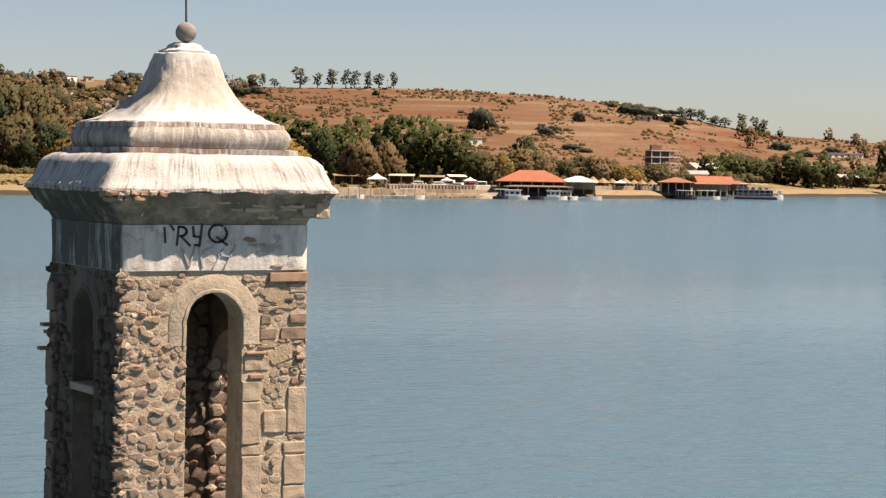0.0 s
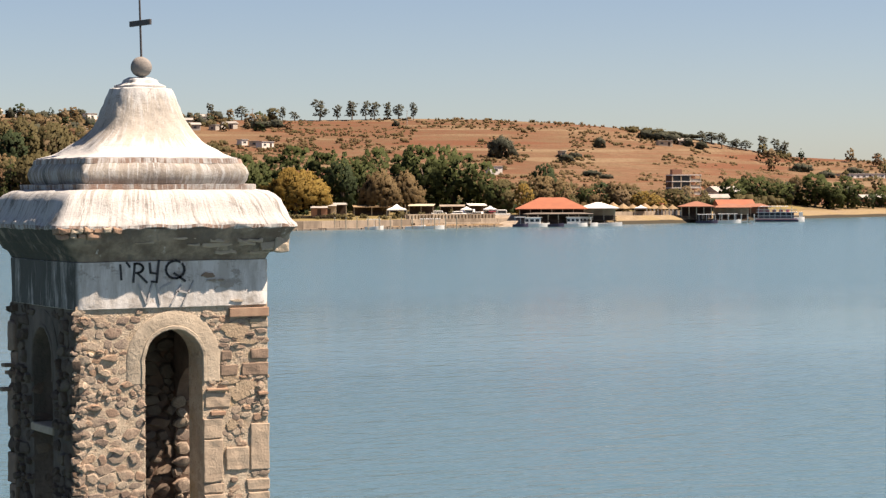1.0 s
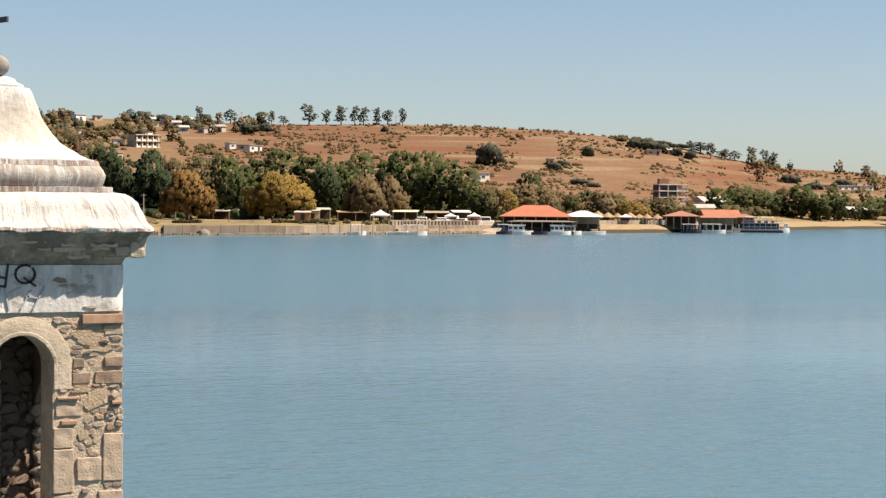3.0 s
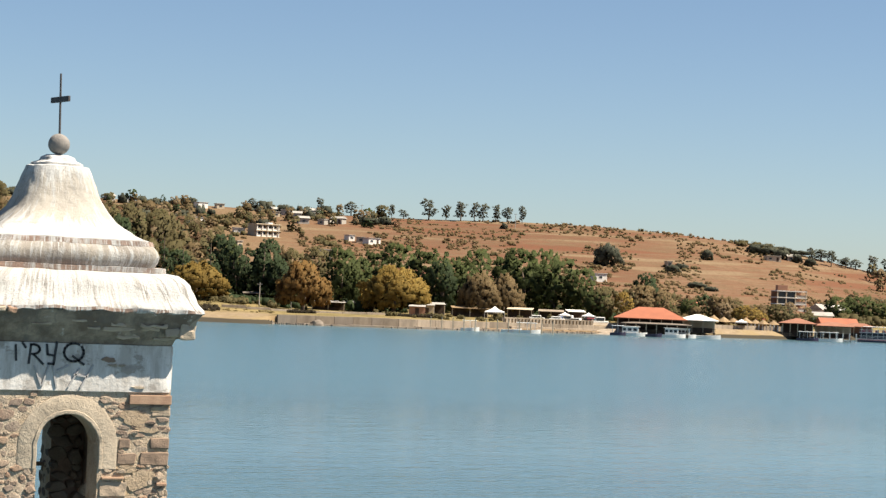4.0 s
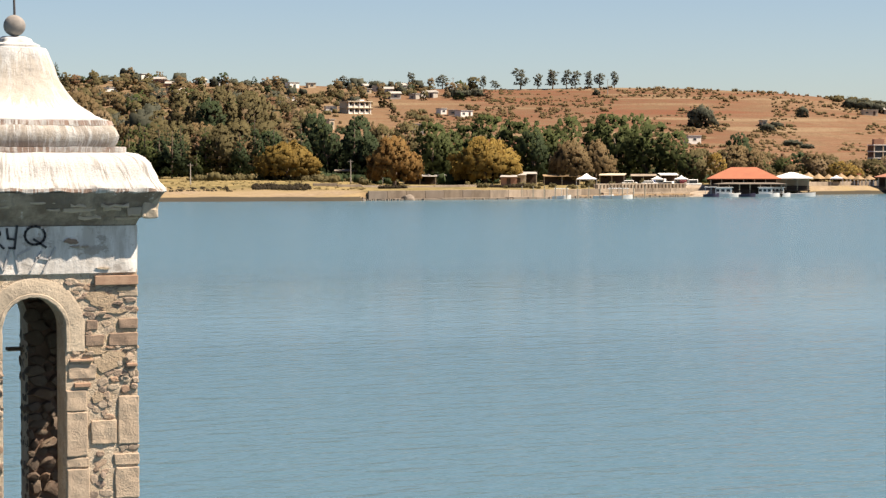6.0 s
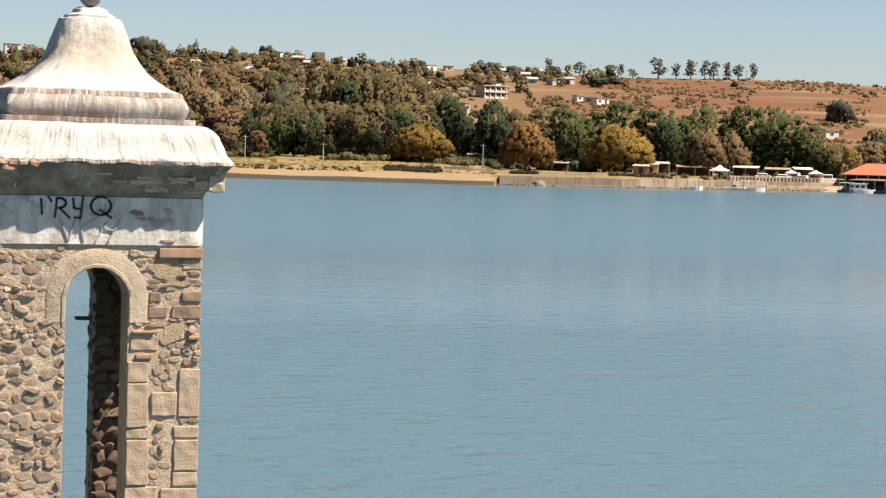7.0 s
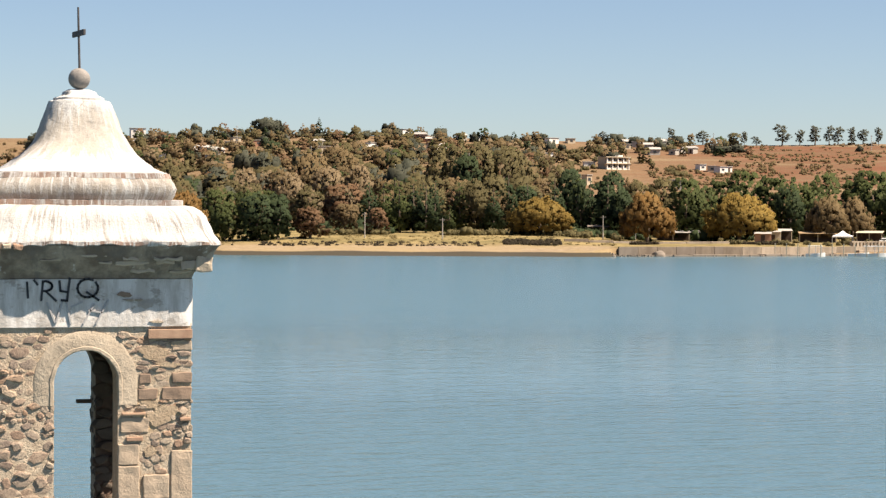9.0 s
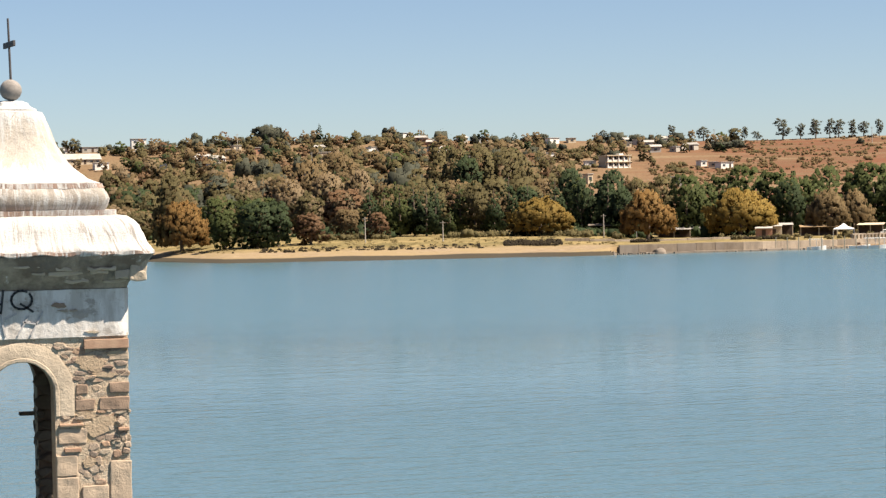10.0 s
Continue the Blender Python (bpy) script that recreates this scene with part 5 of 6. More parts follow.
def ferry(az, r):
    root = thing("excursion_boat", "two-deck excursion boat with white rails and red benches", "boat", spot(az, r, 0.0))
    bm = bmesh.new()
    rows = []
    for i in range(13):
        u = i / 12
        half = 2.2 * (1 - max(0, (u - 0.7) / 0.3) ** 2 * 0.8)
        x = -7 + 14 * u
        rows.append([bm.verts.new(p) for p in ((x, -half, 1.0 + 0.9 * max(0, u - 0.75) * 4 * 0.4), (x, -half * 0.8, -0.3), (x, half * 0.8, -0.3), (x, half, 1.0 + 0.36 * max(0, u - 0.75) * 4))])
    for a, b in zip(rows, rows[1:]):
        for k in range(3):
            bm.faces.new((a[k], b[k], b[k + 1], a[k + 1]))
        bm.faces.new((a[3], b[3], b[0], a[0]))
    bm.faces.new(rows[0])
    bm.faces.new(rows[-1][::-1])
    part("hull", bm, HULL_WHITE, root)
    part("waterline", boxes((-6.95, 5.2, -2.24, 2.24, -0.3, 0.5), bevel=0.02), HULL_DARK, root)
    part("rubbing_strake", boxes((-6.9, 5, -2.28, -2.2, 0.62, 0.72), bevel=0.02), BOAT_RED, root)
    # The cabin is dark to stand for the shaded interior under the deck.
    part("main_deck_cabin", boxes((-6.2, 4.0, -1.2, 1.2, 1.0, 2.6), bevel=0.06), HULL_DARK, root)
    for i in range(6):
        part("window", boxes((-5.8 + i * 1.6, -4.7 + i * 1.6, -1.24, -1.15, 1.55, 2.3)), GLASS, root)
    part("upper_deck", boxes((-6.6, 5.0, -2.1, 2.1, 2.6, 2.78), bevel=0.03), HULL_WHITE, root)
    part("canopy", boxes((-5.6, 2.4, -1.9, 1.9, 4.3, 4.44), bevel=0.05), CANVAS, root)
    for i in range(7):
        x = -6.0 + i * 1.55
        part("stanchion", boxes((x - 0.06, x + 0.06, -2.05, -1.93, 1.0, 4.3)), HULL_WHITE, root)
    part("upper_rail", boxes((-6.5, 4.8, -2.1, -2.04, 3.4, 3.5), (-6.5, 4.8, -2.1, -2.04, 3.05, 3.12)), HULL_WHITE, root)
    part("lower_rail", boxes((-6.5, 5.0, -2.16, -2.1, 1.7, 1.8), (-6.5, 5.0, -2.16, -2.1, 1.35, 1.42)), HULL_WHITE, root)
    for i in range(5):
        x = -5.4 + i * 1.9
        part("bench", boxes((x - 0.5, x + 0.5, -1.2, 1.2, 2.78, 3.5), bevel=0.04), BOAT_RED, root)
    part("prow_board", boxes((5.4, 6.5, -0.8, 0.8, 1.3, 2.7), bevel=0.05), HULL_WHITE, root)
    return root


ferry(36.25, 652)


def sloped(x0, x1, y0, y1, z0, z1, thick):
    """A thin slab that rises from front to back."""
    bm = boxes((x0, x1, y0, y1, 0, thick), bevel=0.02)
    for v in bm.verts:
        v.co.z += z0 + (z1 - z0) * (v.co.y - y0) / (y1 - y0)
    return bm


def flat_shed(name, label, az, r, w, d, h, roof_mat, wall_mat, open_front=True, yaw=0.0):
    root = thing(name, label, "shed", spot(az, r, None, yaw), "sheds in the lakeside park")
    n = max(2, int(w / 3.5) + 1)
    part("roof", sloped(-w / 2, w / 2, -0.5, d, h, h + 0.12 * d, 0.12), roof_mat, root)
    if open_front:
        for i in range(n):
            x = -w / 2 + 0.25 + i * (w - 0.5) / (n - 1)
            part("post", boxes((x - 0.1, x + 0.1, 0.2, 0.4, -0.5, h)), WALL_CREAM, root)
        part("back_wall", boxes((-w / 2 + 0.1, w / 2 - 0.1, d - 0.4, d - 0.15, -0.5, h)), wall_mat, root)
        part("table", boxes((-w * 0.3, w * 0.3, d * 0.45, d * 0.45 + 0.8, -0.3, 0.8)), DARK_WOOD, root)
    else:
        part("wall", boxes((-w / 2 + 0.15, w / 2 - 0.15, 0.3, d - 0.2, -0.5, h), bevel=0.03), wall_mat, root)
        part("door", boxes((-0.5, 0.5, 0.22, 0.34, 0, 2.05)), DARK_WOOD, root)
    return root


flat_shed("snack_stall", "cream stall with a pale flat roof", 24.80, 596, 4.2, 4, 2.7, ROOF_TIN, WALL_CREAM, False)
flat_shed("picnic_shelter", "long low picnic shelter with a pale roof", 24.85, 604, 9, 4, 2.9, ROOF_TIN, DARK_WOOD, yaw=4)
flat_shed("picnic_shelter", "long low picnic shelter with a pale roof", 25.9, 604, 10, 4, 2.3, THATCH, DARK_WOOD, yaw=5)
flat_shed("picnic_shelter", "long low picnic shelter with a pale roof", 27.15, 608, 7, 4, 2.6, WALL_CREAM, DARK_WOOD, yaw=-6)
flat_shed("picnic_shelter", "pale-roofed picnic shelter by the promenade", 27.95, 612, 7, 4, 2.4, QUAY_PALE, DARK_WOOD)
flat_shed("picnic_shelter", "pale-roofed picnic shelter by the promenade", 28.6, 606, 5, 4, 2.8, WALL_WHITE, DARK_WOOD, yaw=10)
flat_shed("picnic_shelter", "long low picnic shelter in the shade of trees", 23.1, 610, 16, 4, 2.1, ROOF_TIN, DARK_WOOD)
flat_shed("picnic_shelter", "long low picnic shelter in the shade of trees", 22.3, 604, 9, 4, 2.1, ROOF_TIN, DARK_WOOD)
flat_shed("picnic_shelter", "shaded picnic shelter with a blue-grey roof", 20.55, 616, 9, 4, 2.6, QUAY_GREY, DARK_WOOD)
flat_shed("brick_kiosk", "small brick kiosk with a flat roof", 24.55, 590, 4.5, 3.5, 2.3, ROOF_TIN, WALL_BRICK, False)
flat_shed("shore_hut", "small red-walled hut behind the beach", 38.7, 812, 9, 4, 2.4, ROOF_TIN, WALL_BRICK, False)
flat_shed("shore_hut", "brown hut behind the beach", 33.1, 655, 6, 4, 2.6, ROOF_RED, WALL_BRICK, False)


def car(az, r, yaw, paint, tall, label):
    root = thing("car", label, "car", spot(az, r, None, yaw), "cars parked behind the quay")
    part("body", boxes((-2.1, 2.1, -0.85, 0.85, 0.35, 0.95), bevel=0.12), paint, root)
    cabin = part("cabin", boxes((-1.5, 1.1, -0.78, 0.78, 0.95, tall), bevel=0.14), paint, root)
    part("window", boxes((-1.3, 0.9, -0.8, 0.8, 1.05, tall - 0.15), bevel=0.03), GLASS, cabin)
    for x in (-1.3, 1.3):
        for y in (-0.85, 0.7):
            bm = bmesh.new()
            rod(bm, (x, y, 0.33), (x, y + 0.16, 0.33), 0.33, 0.33, 12)
            part("wheel", bm, HULL_DARK, root)


for az, r, yaw, paint, tall, label in ((28.1, 598, 10, HULL_WHITE, 1.5, "white car parked behind the quay"), (28.4, 600, -15, HULL_WHITE, 2.0, "white van parked behind the quay"),
                                       (28.75, 596, 30, QUAY_GREY, 1.5, "grey car parked behind the quay"), (28.25, 606, 80, BOAT_BLUE, 1.5, "blue car parked behind the quay"),
                                       (29.0, 602, 5, BOAT_RED, 1.5, "red car parked behind the quay"), (27.6, 602, 0, HULL_WHITE, 1.5, "white car parked behind the quay"), (28.6, 590, -20, HULL_WHITE, 1.5, "white car parked behind the quay"),
                                       (29.2, 594, 15, HULL_WHITE, 2.0, "white van parked behind the quay")):
    car(az, r, yaw, paint, tall, label)


def canopy_tent(az, r, w, h):
    root = thing("canopy_tent", "white peaked canopy tent on poles", "tent", spot(az, r))
    bm = bmesh.new()
    tip = bm.verts.new((0, 0, h))
    ring = []
    for x, y in ((-1, -1), (0, -1), (1, -1), (1, 0), (1, 1), (0, 1), (-1, 1), (-1, 0)):
        ring.append((bm.verts.new((x * w * 0.22, y * w * 0.22, h - 0.62 * (h - 2.1))), bm.verts.new((x * w / 2, y * w / 2, 2.1)), bm.verts.new((x * w / 2, y * w / 2, 1.8))))
    for a, b in zip(ring, ring[1:] + ring[:1]):
        bm.faces.new((tip, a[0], b[0]))
        bm.faces.new((a[0], a[1], b[1], b[0]))
        bm.faces.new((a[1], a[2], b[2], b[1]))
    part("canopy", bm, CANVAS, root)
    for x in (-1, 1):
        for y in (-1, 1):
            part("pole", boxes((x * w / 2 - 0.05, x * w / 2 + 0.05, y * w / 2 - 0.05, y * w / 2 + 0.05, -0.2, 2.1)), WALL_WHITE, root)
    return root


canopy_tent(26.52, 589, 5.2, 3.5)
canopy_tent(21.2, 606, 3.4, 2.9)
canopy_tent(28.3, 592, 3.2, 2.9)
canopy_tent(28.9, 597, 3.6, 3.0)
canopy_tent(32.75, 628, 3.4, 2.9)


def palapa(az, r, h, w):
    root = thing("palapa", "thatched palm sunshade on a single post", "sunshade", spot(az, r), "thatched sunshades on the beach")
    part("post", rod(bmesh.new(), (0, 0, -0.3), (0, 0, h - 0.3), 0.1, 0.08), DARK_WOOD, root)
    bm = bmesh.new()
    bmesh.ops.create_cone(bm, cap_ends=True, segments=14, radius1=w / 2, radius2=0.1, depth=h * 0.42, matrix=Matrix.Translation((0, 0, h * 0.79)))
    for v in bm.verts:
        v.co += Vector((noise.noise(v.co * 3), noise.noise(v.co * 3 + Vector((9, 0, 0))), noise.noise(v.co * 4) * 0.8)) * 0.2
    part("thatch", bm, THATCH, root)
    return root


for az, r, h, w in ((32.3, 632, 3.2, 4), (32.55, 640, 3.0, 3.6), (32.85, 634, 3.3, 4.2), (33.1, 640, 2.9, 3.6), (33.3, 634, 3.0, 3.4), (32.05, 640, 3.4, 4.2), (33.55, 642, 2.8, 3.4)):
    palapa(az, r, h, w)


def wall_run(name, label, az0, az1, off, height, thick, piece, material, base=None, piece_name="panel", category="wall"):
    """A low wall that follows the shore, panel by panel."""
    root = thing(name, label, category, kind="structure")
    az, rng = az0, np.random.default_rng(int(az0 * 100))
    while az < az1:
        r = shore_r(az) + off
        step = math.degrees(piece / r)
        z = ground_z(az, r) if base is None else base
        a0, a1 = spot(az, shore_r(az) + off, z), spot(az + step, shore_r(az + step) + off, z)
        d = a1.translation - a0.translation
        m = Matrix.Translation(a0.translation) @ Matrix.Rotation(math.atan2(d.y, d.x), 4, "Z")
        h = height + float(rng.uniform(-0.12, 0.08))
        worn = QUAY_WORN if material in (QUAY_PALE, QUAY_GREY) and rng.random() < 0.33 else material
        lean = float(rng.uniform(-0.05, 0.05))
        part(piece_name, boxes((0.03, d.length - 0.03, -thick / 2 + lean, thick / 2 + lean, -0.6, h), bevel=0.05), worn, root, "", m)
        az += step
    return root


wall_run("quay_wall", "grey stone quay wall along the water", 21.0, 23.6, 4.6, 2.25, 0.6, 4.4, QUAY_GREY, 0.0)
wall_run("quay_wall_pale", "pale stone quay wall along the water", 23.6, 29.4, 4.6, 2.15, 0.6, 4.4, QUAY_PALE, 0.0)
wall_run("landing_step", "low brown landing step at the waterline", 21.6, 29.2, 2.4, 0.42, 3.0, 5.5, QUAY_GREY, 0.0)
wall_run("stepped_terrace", "middle step of the stone terrace by the quay", 26.9, 29.0, 3.7, 1.25, 1.5, 3.6, QUAY_PALE, 0.0)
wall_run("promenade_kerb", "pale promenade kerb behind the grass", 19.6, 24.4, 44, 0.5, 0.4, 6, QUAY_PALE)
wall_run("terrace_wall", "low pale terrace wall above the quay", 26.7, 29.4, 22, 1.0, 0.5, 4, QUAY_PALE)
wall_run("beach_wall", "low cream wall behind the beach", 31.9, 33.7, 14, 1.1, 0.4, 4, QUAY_PALE)
wall_run("hill_wall", "long low wall of red earth behind the beach", 35.8, 39.5, 62, 1.6, 0.5, 7, WALL_BRICK)
slip = thing("slipway", "sloping pale concrete slipway into the water", "slipway", spot(29.35, shore_r(29.35) - 3.0, 0.0, -6), kind="structure")
part("ramp", sloped(-4.6, 4.6, 0, 13, -0.5, 2.5, 0.35), QUAY_PALE, slip)
part("side_wall", sloped(-5.1, -4.62, 0, 13, 0.0, 3.1, 0.4), QUAY_GREY, slip)
part("foot_slab", boxes((4.62, 8.6, 1.5, 11, -0.6, 1.15), bevel=0.05), QUAY_PALE, slip)
wall_run("parapet", "pale parapet slab along the terrace over the quay", 26.75, 29.0, 5.4, 0.95, 0.5, 3.2, QUAY_PALE, 2.45)
wall_run("lower_terrace", "brown stone ledge at the foot of the terrace", 26.3, 29.0, 2.2, 0.75, 1.1, 2.6, THATCH, 0.0)


def post_row(name, label, az0, az1, r, count, h, size, material, z=None):
    for i in range(count):
        az = az0 + (az1 - az0) * i / (count - 1)
        root = thing(name, label, "post", spot(az, r if r > 100 else shore_r(az) + r, z), label)
        part("shaft", boxes((-size / 2, size / 2, -size / 2, size / 2, -0.6, h), bevel=0.03), material, root)
        part("cap", boxes((-size * 0.65, size * 0.65, -size * 0.65, size * 0.65, h, h + 0.15), bevel=0.02), material, root)


post_row("gate_post", "pale concrete post of an unfinished fence", 36.75, 37.75, 786, 11, 2.6, 0.4, WALL_CREAM)
post_row("beach_post", "white post standing on the beach", 32.9, 33.75, 634, 10, 1.5, 0.4, WALL_WHITE)
post_row("mooring_post", "pale mooring post beside the quay", 24.9, 28.0, 541, 12, 2.9, 0.22, WALL_CREAM, 0.0)
# These dark posts stand for the shaded gaps between pale balusters.
post_row("baluster", "short brown baluster over the terrace", 26.8, 28.95, 5.0, 26, 0.42, 0.26, THATCH, 2.6)
post_row("jetty_post", "white post of the boat jetty", 34.3, 35.6, 634, 9, 2.2, 0.28, WALL_WHITE, 0.0)


def utility_pole(az, r, h):
    root = thing("utility_pole", "pale concrete utility pole with a crossarm", "pole", spot(az, r), "poles along the shore")
    part("pole", rod(bmesh.new(), (0, 0, -0.4), (0, 0, h), 0.16, 0.1), WALL_GREY, root)
    part("crossarm", boxes((-0.7, 0.7, -0.06, 0.06, h - 0.5, h - 0.38)), WALL_GREY, root)


for az, r, h in ((14.55, 562, 6.4), (16.52, 560, 5.2), (20.55, 590, 6.2), (23.1, 1030, 6), (11.1, 1000, 8), (27.0, 1010, 7), (13.0, 900, 9), (17.0, 880, 9)):
    utility_pole(az, r, h)


def lump(name, label, category, m, size, material, seed):
    bm = bmesh.new()
    bmesh.ops.create_icosphere(bm, subdivisions=3, radius=1)
    for v in bm.verts:
        v.co *= 1 + 0.35 * noise.noise(v.co * 1.4 + Vector((seed, 0, 0)))
        v.co = Vector((v.co.x * size[0], v.co.y * size[1], v.co.z * size[2]))
    ob = part(name, bm, material, None, label, m)
    return tagged(ob, label, category)


def stones(count, lo, hi, off0, off1, name, label, seed, size):
    """Loose stones along the waterline, as one mass."""
    rng = np.random.default_rng(seed)
    centres, radius = [], []
    for i in range(count):
        az = float(rng.uniform(lo, hi))
        r = shore_r(az) + float(rng.uniform(off0, off1))
        p = spot(az, r, max(0.0, ground_z(az, r))).translation
        centres.append(tuple(p))
        radius.append(float(rng.uniform(*size)))
    verts, faces = lobes(rng, centres, radius, 1.0)
    ob = new(name, mesh_of(name, verts[:, :3], [tuple(int(k) for k in f) for f in faces], QUAY_GREY))
    tagged(ob, label, "stones", kind="stuff")


stones(160, 26.2, 29.1, 0.4, 3.0, "terrace_rubble", "tumbled pale stones below the terrace", 32, (0.3, 0.8))
stones(420, 20.8, 29.8, 0.2, 3.6, "quay_rubble", "brown stones strewn along the foot of the quay", 31, (0.15, 0.5))
house(35.2, 690, 11, 2.5, WALL_BRICK, "red", label="low brick restaurant with a red roof by the landing")
house(34.75, 720, 7, 3.4, WALL_WHITE, "tin", label="white building behind the waterside bar")
lump("boulder", "pale leaning boulder at the foot of the quay", "rock", spot(22.02, 525, 0.1), (1.7, 1.2, 1.25), QUAY_GREY, 3)
# ---- masonry of the tower, stone by stone ----
def stone_shape(rng):
    """An uneven rounded stone, outside towards -y, about one unit in radius."""
    n, out, faces = 8, [], []
    radii = rng.uniform(0.66, 1.14, n)
    square = rng.uniform(1.7, 4.2)
    tilt = rng.uniform(-0.22, 0.22, 2)
    for k, (s, y) in enumerate(((1.0, 0.4), (1.0, -0.42), (0.92, -0.80), (0.66, -1.0))):
        for i in range(n):
            a = 2 * math.pi * (i + 0.5) / n
            q = (abs(math.cos(a)) ** square + abs(math.sin(a)) ** square) ** (-1 / square)
            x, z = q * s * radii[i] * math.cos(a), q * s * radii[i] * math.sin(a)
            out.append((x, y + (x * tilt[0] + z * tilt[1] + rng.uniform(-0.2, 0.2)) * (k > 1), z))
    for k in range(3):
        for i in range(n):
            j = (i + 1) % n
            faces.append((k * n + i, k * n + j, (k + 1) * n + j, (k + 1) * n + i))
    faces.append(tuple(range(3 * n, 4 * n)))
    return out, faces


SHAPES = [stone_shape(np.random.default_rng(50 + i)) for i in range(22)]


def rubble(rng, x0, x1, z0, z1, low, high, keep, cover=0.9, wide=(0.8, 1.8), thin=0.0):
    """Places for rough courses of stones on a wall: x, z, half width, half height, lean."""
    out, z = [], z0
    while z < z1:
        h = float(rng.uniform(low, high))
        x = x0 - float(rng.uniform(0, 0.1))
        while x < x1:
            w = min(h * float(rng.uniform(*wide)), max(x1 - x, 0.07))
            cx, cz = x + w / 2, z + h / 2 + float(rng.uniform(-0.035, 0.035))
            hw, hh = w / 2 * float(rng.uniform(0.95, 1.2)), h / 2 * float(rng.uniform(0.88, 1.2))
            if cx + hw < x1 + 0.03 and cz + hh < z1 + 0.02 and keep(cx, cz, hw, hh) and rng.random() < cover - thin * float(np.interp(cz, (2.2, 4.6, 5.8), (1, 0.45, 0))):
                out.append((cx, cz, hw, hh, float(rng.uniform(-13, 13))))
            x += w + float(rng.uniform(0.0, 0.02))
        z += h * 0.96
    return out


def off_arch(cx, cz, hw, hh):
    if cz - hh > ARCH_Z - 0.05 or cz > FOOT_Z:
        near = math.hypot(max(0, abs(cx) - hw * 0.8), max(0, cz - hh - ARCH_Z)) if cz > ARCH_Z else max(0, abs(cx) - hw)
        return near > ARCH_OUT - 0.02
    return abs(cx) - hw > ARCH_R - 0.02


BLOCKS = (  # dressed stones of the front's right pier: x0, x1, z0, z1, how far proud, kind
    (0.59, 0.98, 4.86, 5.25, 0.07, 0), (0.59, 0.99, 4.01, 4.84, 0.09, 0), (0.59, 1.02, 3.80, 3.98, 0.06, 0), (0.60, 1.02, 2.92, 3.77, 0.10, 0),
    (0.59, 1.20, 2.35, 2.88, 0.07, 0), (1.58, 1.98, 4.20, 5.10, 0.06, 0), (1.50, 1.98, 3.80, 4.02, 0.05, 0), (1.52, 1.98, 3.18, 3.76, 0.06, 0),
    (1.50, 1.98, 2.88, 3.15, 0.05, 0), (1.28, 1.97, 2.42, 2.84, 0.06, 0), (1.06, 1.55, 4.22, 4.66, 0.06, 0), (0.98, 1.97, 1.9, 2.38, 0.05, 0),
    (0.64, 1.17, 5.45, 5.74, 0.04, 0))
UPPER = (
    (0.96, 1.33, 6.07, 6.27, 0.04, 1), (1.41, 1.97, 6.05, 6.30, 0.05, 1), (0.98, 1.2, 6.36, 6.55, 0.04, 1), (1.60, 1.97, 6.37, 6.57, 0.05, 1),
    (1.60, 1.97, 6.98, 7.14, 0.03, 0))
SLABS = ((1.14, 1.97, 7.20, 7.38), (0.66, 1.10, 5.78, 5.83), (0.74, 1.05, 5.30, 5.38), (1.74, 1.95, 5.66, 5.72))


def off_blocks(cx, cz, hw, hh):
    for x0, x1, z0, z1 in [b[:4] for b in BLOCKS + UPPER] + list(SLABS):
        if cx + hw > x0 + 0.03 and cx - hw < x1 - 0.03 and cz + hh > z0 + 0.03 and cz - hh < z1 - 0.03:
            return False
    return True


def front_stones():
    meshes = [mesh_of("stone", v, f, STONE, True) for v, f in SHAPES]
    rng = np.random.default_rng(21)
    front = WALLS[0]
    places = rubble(rng, -A - 0.03, -ARCH_R, 2.0, Z_BAND - 0.02, 0.08, 0.22, off_arch, 0.98, (0.8, 2.2), 0.2)
    places += rubble(rng, -ARCH_R, ARCH_R, FOOT_Z, Z_BAND - 0.02, 0.12, 0.2, off_arch, 0.9)
    clear = lambda *s: off_arch(*s) and off_blocks(*s)
    places += rubble(rng, ARCH_R, A + 0.02, 2.0, 5.9, 0.08, 0.19, clear, 0.97)
    places += rubble(rng, ARCH_R, A + 0.02, 5.9, Z_BAND - 0.02, 0.07, 0.13, clear, 0.95, (1.4, 3.2))
    for n, (x, z, hw, hh, lean) in enumerate(places):
        proud = float(rng.uniform(0.010, 0.030)) if rng.random() < 0.8 else float(rng.uniform(0.03, 0.06))
        m = pose(x, -A + 0.006, z, 0, lean, 0) @ Matrix.Diagonal((hw, proud, hh, 1))
        part("stone", meshes[int(rng.integers(len(meshes)))], None, front, "", m)
    for x0, x1, z0, z1, proud, tone in BLOCKS + UPPER:
        bm = bmesh.new()
        box(bm, x0, x1, -A - proud * 0.6, -A + 0.3, z0, z1, 0.018)
        bmesh.ops.subdivide_edges(bm, edges=[e for e in bm.edges if e.calc_length() > 0.15], cuts=5, use_grid_fill=True)
        for v in bm.verts:
            v.co += Vector((noise.noise(v.co * 5), noise.noise(v.co * 5 + Vector((7, 0, 0))), noise.noise(v.co * 5 + Vector((0, 7, 0))))) * 0.018
        part("dressed_stone", bm, (DRESSED, DRESSED_DARK, BRICK)[tone], front, "large squared stone")
    for x0, x1, z0, z1 in SLABS:
        bm = boxes((x0, x1, -A - 0.07, -A + 0.2, z0, z1), bevel=0.012)
        part("brick", bm, BRICK, front, "thin red brick")


front_stones()


